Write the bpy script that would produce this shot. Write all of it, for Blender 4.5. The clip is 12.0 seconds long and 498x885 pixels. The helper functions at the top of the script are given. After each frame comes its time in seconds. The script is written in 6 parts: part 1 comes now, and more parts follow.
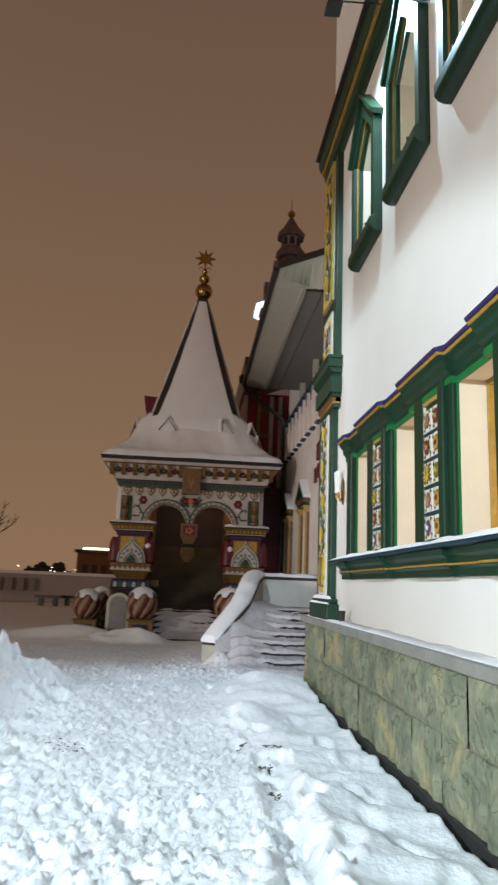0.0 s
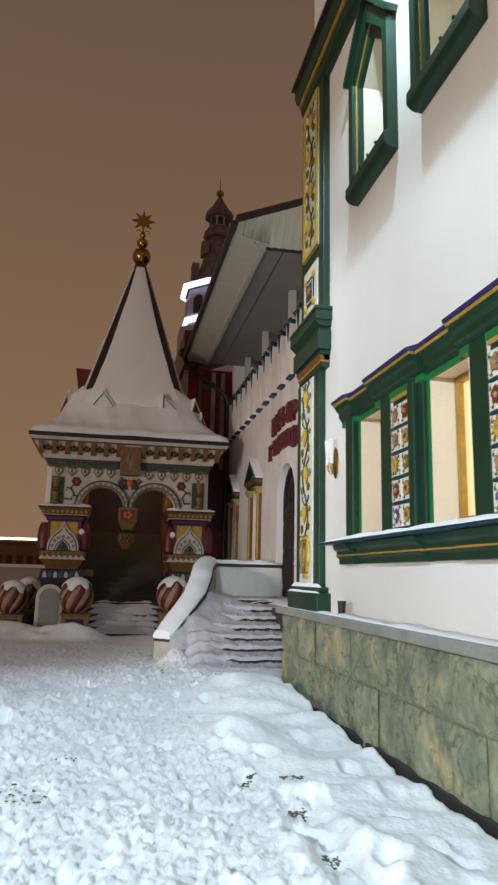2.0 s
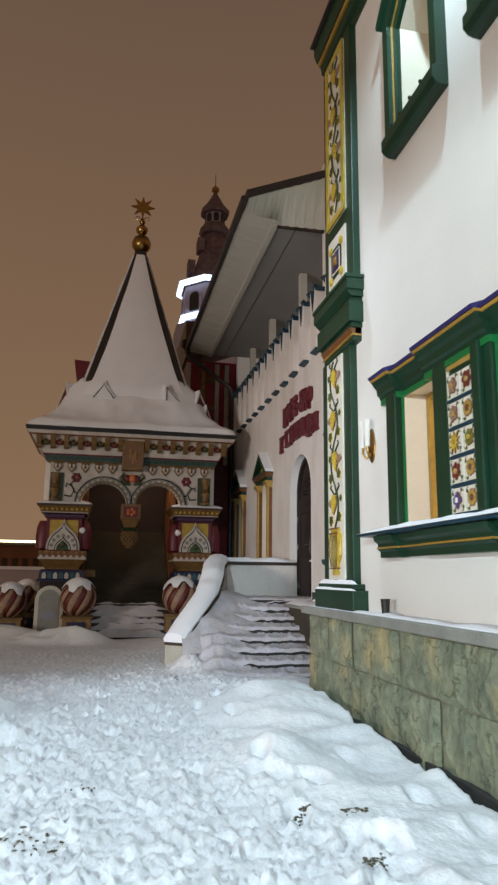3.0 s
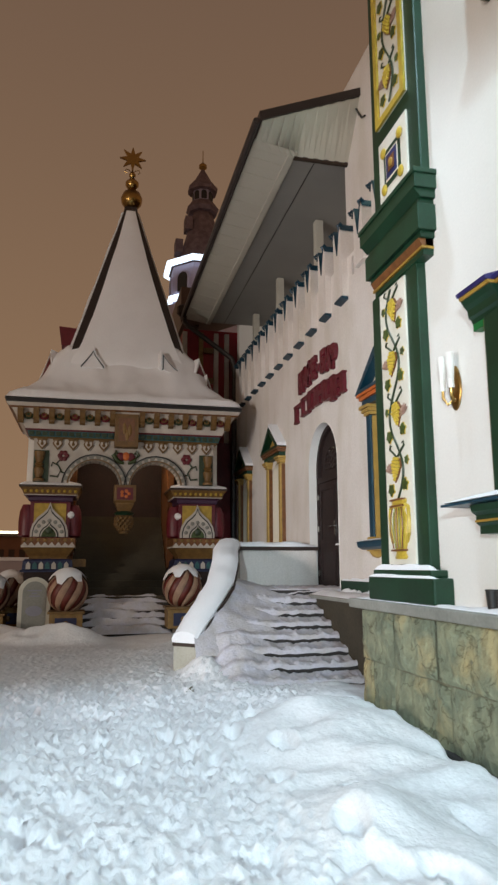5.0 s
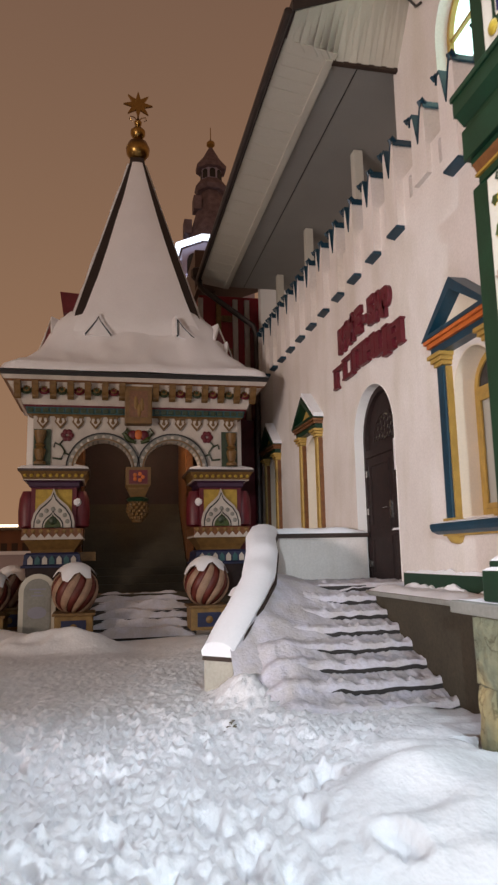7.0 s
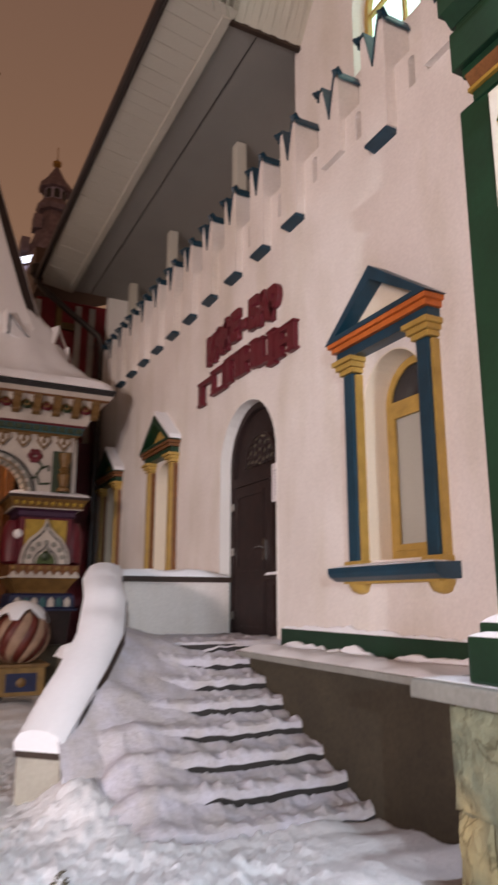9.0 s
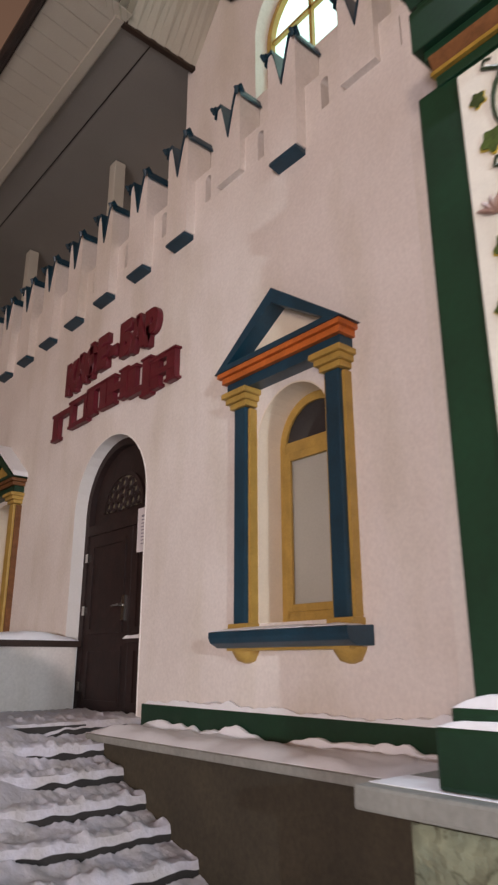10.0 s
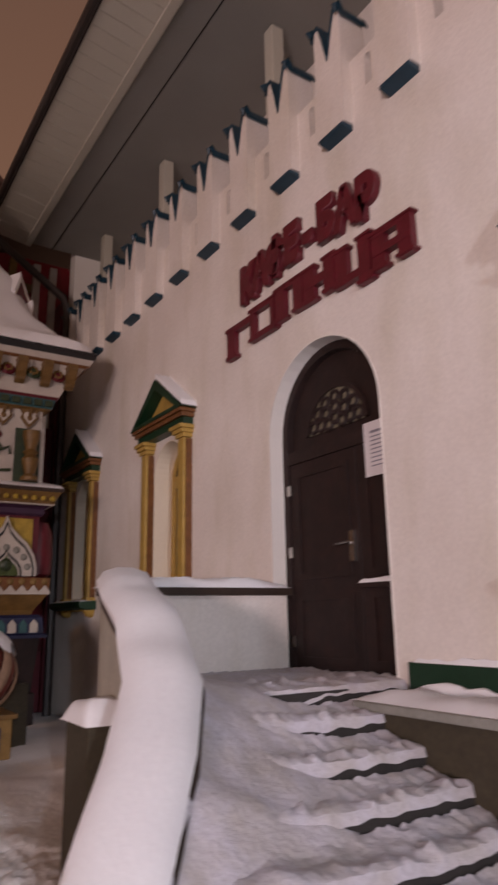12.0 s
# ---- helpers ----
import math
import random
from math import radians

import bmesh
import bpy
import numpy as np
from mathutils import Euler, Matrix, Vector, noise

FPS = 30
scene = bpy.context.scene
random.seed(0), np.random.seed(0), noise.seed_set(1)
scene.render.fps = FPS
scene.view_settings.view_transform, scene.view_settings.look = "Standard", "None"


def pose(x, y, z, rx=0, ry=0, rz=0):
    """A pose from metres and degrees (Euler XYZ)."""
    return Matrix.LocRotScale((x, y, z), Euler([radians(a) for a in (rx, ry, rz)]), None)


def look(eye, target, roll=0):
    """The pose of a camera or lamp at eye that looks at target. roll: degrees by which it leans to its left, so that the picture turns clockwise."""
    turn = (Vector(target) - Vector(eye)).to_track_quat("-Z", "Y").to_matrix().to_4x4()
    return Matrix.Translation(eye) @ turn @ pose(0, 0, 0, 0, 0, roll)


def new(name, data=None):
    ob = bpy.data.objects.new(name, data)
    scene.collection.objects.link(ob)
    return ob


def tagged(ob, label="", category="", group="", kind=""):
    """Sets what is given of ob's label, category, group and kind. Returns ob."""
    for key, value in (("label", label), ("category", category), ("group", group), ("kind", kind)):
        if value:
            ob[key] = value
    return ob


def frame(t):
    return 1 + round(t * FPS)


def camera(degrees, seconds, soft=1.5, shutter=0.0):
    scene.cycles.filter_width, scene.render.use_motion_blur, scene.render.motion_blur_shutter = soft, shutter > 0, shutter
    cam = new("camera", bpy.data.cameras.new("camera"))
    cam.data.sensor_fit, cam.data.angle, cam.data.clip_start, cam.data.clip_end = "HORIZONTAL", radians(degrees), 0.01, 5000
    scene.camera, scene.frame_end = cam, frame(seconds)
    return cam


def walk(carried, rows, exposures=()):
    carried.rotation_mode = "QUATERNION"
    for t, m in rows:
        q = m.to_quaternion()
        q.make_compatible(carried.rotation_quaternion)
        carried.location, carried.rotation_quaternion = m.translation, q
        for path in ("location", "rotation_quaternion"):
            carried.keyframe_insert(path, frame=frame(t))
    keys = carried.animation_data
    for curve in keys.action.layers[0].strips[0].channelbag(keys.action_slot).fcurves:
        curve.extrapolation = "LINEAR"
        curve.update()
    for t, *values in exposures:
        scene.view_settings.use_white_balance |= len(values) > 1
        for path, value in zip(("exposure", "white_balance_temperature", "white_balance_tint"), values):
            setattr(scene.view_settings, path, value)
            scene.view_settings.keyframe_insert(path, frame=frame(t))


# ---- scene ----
cam = camera(39.9, 12.0, soft=2.4, shutter=0.5)
PATH = [
    (0, (-0.021, 0.004, 1.54), (0.133, 1.955, 1.949), 2.3),
    (0.5, (-0.212, 0.397, 1.524), (0.084, 2.334, 1.925), 2.4),
    (1, (-0.393, 0.789, 1.512), (-0.041, 2.718, 1.904), 2.5),
    (1.5, (-0.552, 1.207, 1.52), (-0.174, 3.131, 1.913), 2.3),
    (2, (-0.601, 1.683, 1.517), (-0.213, 3.608, 1.9), 1.3),
    (2.5, (-0.711, 2.151, 1.485), (-0.316, 4.075, 1.864), 0.8),
    (3, (-0.776, 2.636, 1.465), (-0.373, 4.556, 1.85), 0.7),
    (5, (-0.866, 4.651, 1.442), (-0.423, 6.569, 1.795), -0.1),
    (5.5, (-0.849, 5.154, 1.486), (-0.446, 7.085, 1.816), -0.7),
    (6, (-0.768, 5.711, 1.499), (-0.366, 7.643, 1.824), -1.2),
    (6.5, (-0.765, 6.226, 1.48), (-0.359, 8.158, 1.802), -1.2),
    (8.3, (-0.695, 8.118, 1.473), (-0.149, 10.007, 1.84), -0.7),
    (8.5, (-0.664, 8.308, 1.495), (-0.031, 10.166, 1.882), -0.8),
    (9, (-0.613, 8.769, 1.508), (0.265, 10.51, 1.953), 0.1),
    (9.5, (-0.541, 9.242, 1.545), (0.591, 10.796, 2.098), 0.1),
    (10, (-0.414, 9.767, 1.572), (0.821, 11.218, 2.178), -0.1),
    (10.5, (-0.4, 10.292, 1.562), (0.843, 11.736, 2.169), 0.1),
    (11, (-0.387, 10.763, 1.541), (0.863, 12.202, 2.146), 0.1),
    (11.5, (-0.43, 11.304, 1.541), (0.732, 12.832, 2.101), -1.0),
    (12, (-0.554, 11.79, 1.546), (0.498, 13.42, 2.034), -1.0),
]
walk(cam, [(t, look(eye, target, roll)) for t, eye, target, roll in PATH],
     exposures=[(0, -0.2, 5900, 2), (3, -0.2, 5900, 1), (5.5, 0.05, 5900, 0), (6.7, 0.1, 6200, 8), (8.5, 0.1, 6350, 16), (9.2, 0.02, 6450, 17), (10, -0.22, 6400, 14), (11.3, -0.27, 6520, 20), (12, -0.3, 6650, 26)])


# ---- world and lamps ----
world = bpy.data.worlds.new("night_sky")
scene.world = world
world.use_nodes = True
wn = world.node_tree.nodes
wl = world.node_tree.links
bg = wn["Background"]
tc = wn.new("ShaderNodeTexCoord")
sep = wn.new("ShaderNodeSeparateXYZ")
ramp = wn.new("ShaderNodeValToRGB")
wl.new(tc.outputs["Generated"], sep.inputs[0])
wl.new(sep.outputs["Z"], ramp.inputs[0])
wl.new(ramp.outputs[0], bg.inputs[0])
ramp.color_ramp.elements[0].position = 0.0
ramp.color_ramp.elements[0].color = (0.32, 0.178, 0.096, 1)
ramp.color_ramp.elements[1].position = 0.75
ramp.color_ramp.elements[1].color = (0.163, 0.091, 0.058, 1)
high = ramp.color_ramp.elements.new(1.0)
high.color = (0.045, 0.024, 0.022, 1)
bg.inputs[1].default_value = 1.0


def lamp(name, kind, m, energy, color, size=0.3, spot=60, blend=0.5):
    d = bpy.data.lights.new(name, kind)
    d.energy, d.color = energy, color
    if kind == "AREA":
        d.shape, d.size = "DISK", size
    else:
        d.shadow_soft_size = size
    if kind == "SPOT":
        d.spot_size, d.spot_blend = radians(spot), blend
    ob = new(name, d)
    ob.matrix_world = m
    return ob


# facade floodlight above the upper windows, and unseen fill lights added across the square
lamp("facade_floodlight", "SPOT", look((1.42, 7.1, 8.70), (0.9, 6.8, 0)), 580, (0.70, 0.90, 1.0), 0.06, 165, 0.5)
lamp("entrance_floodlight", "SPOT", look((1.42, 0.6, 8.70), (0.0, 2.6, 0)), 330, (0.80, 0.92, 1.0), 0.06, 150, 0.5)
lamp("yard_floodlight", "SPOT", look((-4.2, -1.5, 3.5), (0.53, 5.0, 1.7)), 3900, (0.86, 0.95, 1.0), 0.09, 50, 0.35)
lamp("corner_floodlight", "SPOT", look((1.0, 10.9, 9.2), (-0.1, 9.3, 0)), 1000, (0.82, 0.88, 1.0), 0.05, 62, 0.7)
# broad low fill added out of view, for the walls facing the square
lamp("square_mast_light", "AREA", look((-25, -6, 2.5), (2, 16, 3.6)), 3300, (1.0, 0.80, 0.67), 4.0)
# warm fill added inside the porch to lift its dark interior; no fixture
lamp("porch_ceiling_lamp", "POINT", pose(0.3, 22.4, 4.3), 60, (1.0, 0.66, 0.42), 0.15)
# unseen spot added to brighten the cafe wall, kept narrow to miss the porch
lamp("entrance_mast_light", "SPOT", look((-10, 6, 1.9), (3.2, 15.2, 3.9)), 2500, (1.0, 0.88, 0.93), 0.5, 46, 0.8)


# ---- materials ----
def material(name, color, rough=0.6, metal=0.0, var=0.18, scale=6.0, bump=0.15, bscale=60.0, color2=None, spec=0.5, bdist=0.01, perobj=0.0):
    m = bpy.data.materials.new(name)
    m.use_nodes = True
    nt = m.node_tree
    n, l = nt.nodes, nt.links
    b = n["Principled BSDF"]
    b.inputs["Roughness"].default_value = rough
    b.inputs["Metallic"].default_value = metal
    b.inputs["Specular IOR Level"].default_value = spec
    co = n.new("ShaderNodeTexCoord")
    big = n.new("ShaderNodeTexNoise")
    big.inputs["Scale"].default_value = scale
    big.inputs["Detail"].default_value = 6
    fine = n.new("ShaderNodeTexNoise")
    fine.inputs["Scale"].default_value = bscale
    fine.inputs["Detail"].default_value = 4
    l.new(co.outputs["Object"], big.inputs["Vector"])
    l.new(co.outputs["Object"], fine.inputs["Vector"])
    r = n.new("ShaderNodeValToRGB")
    r.color_ramp.elements[0].position, r.color_ramp.elements[1].position = 0.3, 0.7
    c2 = color2 or tuple(c * (1 - var) for c in color)
    r.color_ramp.elements[0].color = (*c2, 1)
    r.color_ramp.elements[1].color = (*color, 1)
    l.new(big.outputs["Fac"], r.inputs[0])
    mix = n.new("ShaderNodeMix")
    mix.data_type, mix.blend_type = "RGBA", "MULTIPLY"
    mix.inputs[0].default_value = min(1.0, var * 1.5)
    l.new(r.outputs[0], mix.inputs[6])
    l.new(fine.outputs["Fac"], mix.inputs[7])
    gain = n.new("ShaderNodeMix")
    gain.data_type, gain.blend_type = "RGBA", "MULTIPLY"
    gain.inputs[0].default_value = 1.0
    gain.inputs[7].default_value = (1 + var * 0.7,) * 3 + (1,)
    l.new(mix.outputs[2], gain.inputs[6])
    out = gain.outputs[2]
    if perobj:
        info = n.new("ShaderNodeObjectInfo")
        hsv = n.new("ShaderNodeHueSaturation")
        mp = n.new("ShaderNodeMapRange")
        mp.inputs[3].default_value, mp.inputs[4].default_value = 1 - perobj, 1 + perobj
        l.new(info.outputs["Random"], mp.inputs[0])
        l.new(mp.outputs[0], hsv.inputs["Value"])
        l.new(out, hsv.inputs["Color"])
        out = hsv.outputs[0]
    l.new(out, b.inputs["Base Color"])
    bp = n.new("ShaderNodeBump")
    bp.inputs["Strength"].default_value = bump
    bp.inputs["Distance"].default_value = bdist
    l.new(fine.outputs["Fac"], bp.inputs["Height"])
    l.new(bp.outputs[0], b.inputs["Normal"])
    return m


def glow(name, color, strength):
    m = bpy.data.materials.new(name)
    m.use_nodes = True
    b = m.node_tree.nodes["Principled BSDF"]
    b.inputs["Base Color"].default_value = (*color, 1)
    b.inputs["Emission Color"].default_value = (*color, 1)
    b.inputs["Emission Strength"].default_value = strength
    return m


PLASTER = material("white_plaster", (0.80, 0.78, 0.74), 0.85, var=0.07, scale=0.9, bump=0.12, bscale=45)
OLDPLASTER = material("stained_plaster", (0.79, 0.75, 0.71), 0.88, var=0.16, scale=1.1, bump=0.2, bscale=35, color2=(0.70, 0.65, 0.60))
CREAM = material("cream_reveal", (0.80, 0.70, 0.56), 0.8, var=0.1, scale=2)
PALE = material("pale_cream", (0.78, 0.70, 0.56), 0.8, var=0.1, scale=2)
GREEN = material("green_paint", (0.007, 0.042, 0.018), 0.45, var=0.3, scale=3, bump=0.1, bscale=25)
LIME = material("bright_green_paint", (0.015, 0.17, 0.04), 0.5, var=0.2, scale=4)
GOLD = material("gold_paint", (0.42, 0.25, 0.04), 0.42, var=0.3, scale=8)
YELLOW = material("yellow_glaze", (0.60, 0.44, 0.05), 0.35, var=0.3, scale=9)
PURPLE = material("dark_blue_flashing", (0.025, 0.022, 0.14), 0.4, var=0.3, scale=5)
TEAL = material("teal_paint", (0.008, 0.050, 0.085), 0.4, var=0.3, scale=5, bump=0.1)
OCHRE = material("ochre_paint", (0.48, 0.31, 0.07), 0.5, var=0.25, scale=6)
ORANGE = material("orange_paint", (0.62, 0.16, 0.03), 0.5, var=0.3, scale=8)
REDP = material("dark_red_paint", (0.13, 0.008, 0.018), 0.45, var=0.3, scale=6)
REDW = material("red_wall_paint", (0.30, 0.018, 0.026), 0.6, var=0.3, scale=2)
WINE = material("wine_purple_paint", (0.05, 0.015, 0.05), 0.5, var=0.3, scale=6)
BLUEP = material("blue_glaze", (0.02, 0.035, 0.16), 0.4, var=0.4, scale=10)
LEAF = material("leaf_glaze", (0.075, 0.115, 0.022), 0.4, var=0.5, scale=20, perobj=0.35)
VINE = material("vine_glaze", (0.035, 0.06, 0.025), 0.45, var=0.4, scale=12)
TILEWHITE = material("white_glaze", (0.78, 0.76, 0.66), 0.25, var=0.1, scale=6, bump=0.05)
BROWNGL = material("brown_glaze", (0.22, 0.09, 0.03), 0.35, var=0.4, scale=14)
VIOLET = material("violet_glaze", (0.10, 0.07, 0.32), 0.3, var=0.3, scale=14)
STONE = material("rough_stone", (0.30, 0.315, 0.205), 0.85, var=0.42, scale=3.4, bump=0.9, bscale=11, color2=(0.16, 0.19, 0.135), bdist=0.05, perobj=0.14)
CAPSTONE = material("grey_capstone", (0.28, 0.28, 0.25), 0.85, var=0.25, scale=3, bump=0.4, bscale=30)
MORTAR = material("grey_mortar", (0.24, 0.24, 0.16), 0.95, var=0.3, scale=8, bump=0.6)
CONCRETE = material("damp_concrete", (0.062, 0.050, 0.029), 0.85, var=0.4, scale=1.8, bump=0.35, bscale=30)
STEPDARK = material("dark_step_stone", (0.035, 0.032, 0.03), 0.8, var=0.3, scale=5, bump=0.4)
SNOW = material("snow", (0.88, 0.89, 0.91), 0.8, var=0.10, scale=2.5, bump=0.5, bscale=27, spec=0.25, bdist=0.02)
# darker lilac snow: trodden dirt plus the shade of the stairs in its colour
TRODDENSHADE = material("trodden_snow", (0.58, 0.57, 0.64), 0.85, var=0.22, scale=5, bump=0.6, bscale=30, color2=(0.50, 0.47, 0.46), spec=0.2, bdist=0.015)
SOFTSNOW = material("drifted_snow", (0.84, 0.85, 0.88), 0.8, var=0.05, scale=1.5, bump=0.22, bscale=28, spec=0.25)
WOOD = material("dark_door_wood", (0.026, 0.010, 0.008), 0.7, var=0.5, scale=5, bump=0.3, bscale=18)
# stair parapet plaster, greyed so that its colour holds the shade
GREYPLASTER = material("weathered_grey_plaster", (0.46, 0.44, 0.37), 0.88, var=0.22, scale=3, bump=0.3, bscale=30)
DUSTY = material("dusty_pink_glaze", (0.40, 0.25, 0.19), 0.4, var=0.4, scale=20)
MAROONGL = material("maroon_glaze", (0.20, 0.035, 0.035), 0.35, var=0.4, scale=20)
OLIVE = material("olive_glaze", (0.22, 0.24, 0.04), 0.35, var=0.4, scale=20)
RAILWOOD = material("brown_coping", (0.045, 0.025, 0.016), 0.6, var=0.4, scale=6)
BLACK = material("black_metal", (0.012, 0.012, 0.013), 0.4, var=0.3, scale=6)
SIDING = material("cream_siding", (0.54, 0.52, 0.44), 0.5, var=0.1, scale=1.5)
GREYCEIL = material("grey_soffit", (0.30, 0.295, 0.27), 0.7, var=0.12, scale=0.8)
EAVE = material("dark_eave_metal", (0.035, 0.026, 0.024), 0.45, var=0.3, scale=3)
BROWNROOF = material("brown_roof_metal", (0.11, 0.065, 0.05), 0.5, var=0.3, scale=1)
CHROME = material("brushed_steel", (0.6, 0.58, 0.55), 0.25, 1.0, var=0.1)
BRASS = material("old_brass", (0.42, 0.26, 0.08), 0.3, 1.0, var=0.3, scale=20)
PAPER = material("white_paper", (0.72, 0.70, 0.72), 0.7, var=0.04)
INK = material("grey_print", (0.25, 0.25, 0.3), 0.7, var=0.1)
CURTAIN = material("pale_blind", (0.42, 0.42, 0.37), 0.35, var=0.12, scale=1.2, bump=0.04, spec=0.6)
EARTH = material("frozen_earth", (0.15, 0.135, 0.085), 0.95, var=0.4, scale=12, bump=0.8)
# pale mottled colour stands in for glints on the dark fanlight
FANGLASS = material("pale_fanlight_glass", (0.30, 0.27, 0.19), 0.15, var=0.5, scale=9, bump=0.1)
DARKGLASS = material("dark_glass", (0.03, 0.03, 0.035), 0.08, var=0.3, scale=2, bump=0.0)
BLIND = glow("lit_golden_curtain", (0.88, 0.60, 0.28), 0.7)
BARK = material("dark_bark", (0.05, 0.035, 0.025), 0.9, var=0.4, scale=8)
FARWALL = material("far_parapet_plaster", (0.46, 0.40, 0.42), 0.9, var=0.12, scale=0.5)
# browned to put the night haze of the skyline into the colour
FARDARK = material("distant_dark", (0.075, 0.048, 0.036), 0.95, var=0.4, scale=0.2)
FARBRICK = material("distant_brick", (0.24, 0.11, 0.06), 0.9, var=0.3, scale=0.4)
# light purplish tower colours hold the glow cast by its lit eaves
TOWERRED = material("tower_shingles", (0.24, 0.17, 0.19), 0.7, var=0.5, scale=2.0)
TOWERWALL = material("tower_plaster", (0.48, 0.44, 0.58), 0.8, var=0.2, scale=0.7)
CUPM = material("dark_paper_cup", (0.016, 0.014, 0.013), 0.5, var=0.2)
LITGLASS = glow("lit_window_glass", (0.62, 0.95, 0.86), 1.6)
LEDWHITE = glow("led_white", (0.80, 0.88, 1.0), 2.0)
CITYLIGHT = glow("city_light", (1.0, 0.80, 0.5), 4.0)
LAMPGLASS = material("frosted_glass", (0.78, 0.76, 0.72), 0.3, var=0.05)


# ochre patches and dark veins on the plinth stone
nt = STONE.node_tree
bs = nt.nodes["Principled BSDF"]
geo = nt.nodes.new("ShaderNodeNewGeometry")
n1 = nt.nodes.new("ShaderNodeTexNoise")
n1.inputs["Scale"].default_value, n1.inputs["Detail"].default_value, n1.inputs["Distortion"].default_value = 1.9, 8, 0.4
n2 = nt.nodes.new("ShaderNodeTexNoise")
n2.inputs["Scale"].default_value, n2.inputs["Detail"].default_value, n2.inputs["Distortion"].default_value = 2.6, 10, 0.5
r1 = nt.nodes.new("ShaderNodeValToRGB")
r1.color_ramp.elements[0].position, r1.color_ramp.elements[1].position = 0.54, 0.76
r2 = nt.nodes.new("ShaderNodeValToRGB")
r2.color_ramp.elements[0].position, r2.color_ramp.elements[1].position = 0.470, 0.50
r2.color_ramp.elements[0].color = r2.color_ramp.elements[1].color = (1, 1, 1, 1)
vein = r2.color_ramp.elements.new(0.485)
vein.color = (0.35, 0.33, 0.28, 1)
m1 = nt.nodes.new("ShaderNodeMix")
m1.data_type = "RGBA"
m1.inputs[7].default_value = (0.46, 0.38, 0.19, 1)
m2 = nt.nodes.new("ShaderNodeMix")
m2.data_type, m2.blend_type = "RGBA", "MULTIPLY"
m2.inputs[0].default_value = 0.8
src = bs.inputs["Base Color"].links[0].from_socket
for tex, rmp in ((n1, r1), (n2, r2)):
    nt.links.new(geo.outputs["Position"], tex.inputs["Vector"])
    nt.links.new(tex.outputs["Fac"], rmp.inputs[0])
nt.links.new(r1.outputs[0], m1.inputs[0])
nt.links.new(src, m1.inputs[6])
nt.links.new(m1.outputs[2], m2.inputs[6])
nt.links.new(r2.outputs[0], m2.inputs[7])
nt.links.new(m2.outputs[2], bs.inputs["Base Color"])

# rain streaks down the cafe walls
nt = OLDPLASTER.node_tree
co = nt.nodes.new("ShaderNodeTexCoord")
mp = nt.nodes.new("ShaderNodeMapping")
mp.inputs["Scale"].default_value = (1.3, 1.3, 0.35)
st = nt.nodes.new("ShaderNodeTexNoise")
st.inputs["Scale"].default_value = 1.6
st.inputs["Detail"].default_value = 5
rp = nt.nodes.new("ShaderNodeValToRGB")
rp.color_ramp.elements[0].position, rp.color_ramp.elements[1].position = 0.30, 0.52
rp.color_ramp.elements[0].color, rp.color_ramp.elements[1].color = (0.90, 0.89, 0.84, 1), (1, 1, 1, 1)
mx = nt.nodes.new("ShaderNodeMix")
mx.data_type, mx.blend_type = "RGBA", "MULTIPLY"
mx.inputs[0].default_value = 1.0
bs = nt.nodes["Principled BSDF"]
src = bs.inputs["Base Color"].links[0].from_socket
nt.links.new(co.outputs["Object"], mp.inputs["Vector"])
nt.links.new(mp.outputs[0], st.inputs["Vector"])
nt.links.new(st.outputs["Fac"], rp.inputs[0])
nt.links.new(src, mx.inputs[6])
nt.links.new(rp.outputs[0], mx.inputs[7])
nt.links.new(mx.outputs[2], bs.inputs["Base Color"])

# ---- mesh helpers ----
def box(bm, x0, x1, y0, y1, z0, z1):
    v = [bm.verts.new(p) for p in ((x0, y0, z0), (x1, y0, z0), (x1, y1, z0), (x0, y1, z0), (x0, y0, z1), (x1, y0, z1), (x1, y1, z1), (x0, y1, z1))]
    for f in ((3, 2, 1, 0), (4, 5, 6, 7), (0, 1, 5, 4), (1, 2, 6, 5), (2, 3, 7, 6), (3, 0, 4, 7)):
        bm.faces.new([v[i] for i in f])


def prism(bm, pts, axis, a, b):
    """A 2D outline pushed along an axis from a to b."""
    put = {"x": lambda u, v, d: (d, u, v), "y": lambda u, v, d: (u, d, v), "z": lambda u, v, d: (u, v, d)}[axis]
    lo = [bm.verts.new(put(u, v, a)) for u, v in pts]
    hi = [bm.verts.new(put(u, v, b)) for u, v in pts]
    bm.faces.new(lo[::-1])
    bm.faces.new(hi)
    k = len(pts)
    for i in range(k):
        bm.faces.new((lo[i], lo[(i + 1) % k], hi[(i + 1) % k], hi[i]))


def lathe(bm, prof, c, seg=16, twist=0.0):
    rings = []
    for r, z in prof:
        rings.append([bm.verts.new((c[0] + max(r, 1e-4) * math.cos(2 * math.pi * (i + twist) / seg), c[1] + max(r, 1e-4) * math.sin(2 * math.pi * (i + twist) / seg), c[2] + z)) for i in range(seg)])
    for a, b in zip(rings, rings[1:]):
        for i in range(seg):
            bm.faces.new((a[i], a[(i + 1) % seg], b[(i + 1) % seg], b[i]))
    bm.faces.new(rings[0][::-1])
    bm.faces.new(rings[-1])


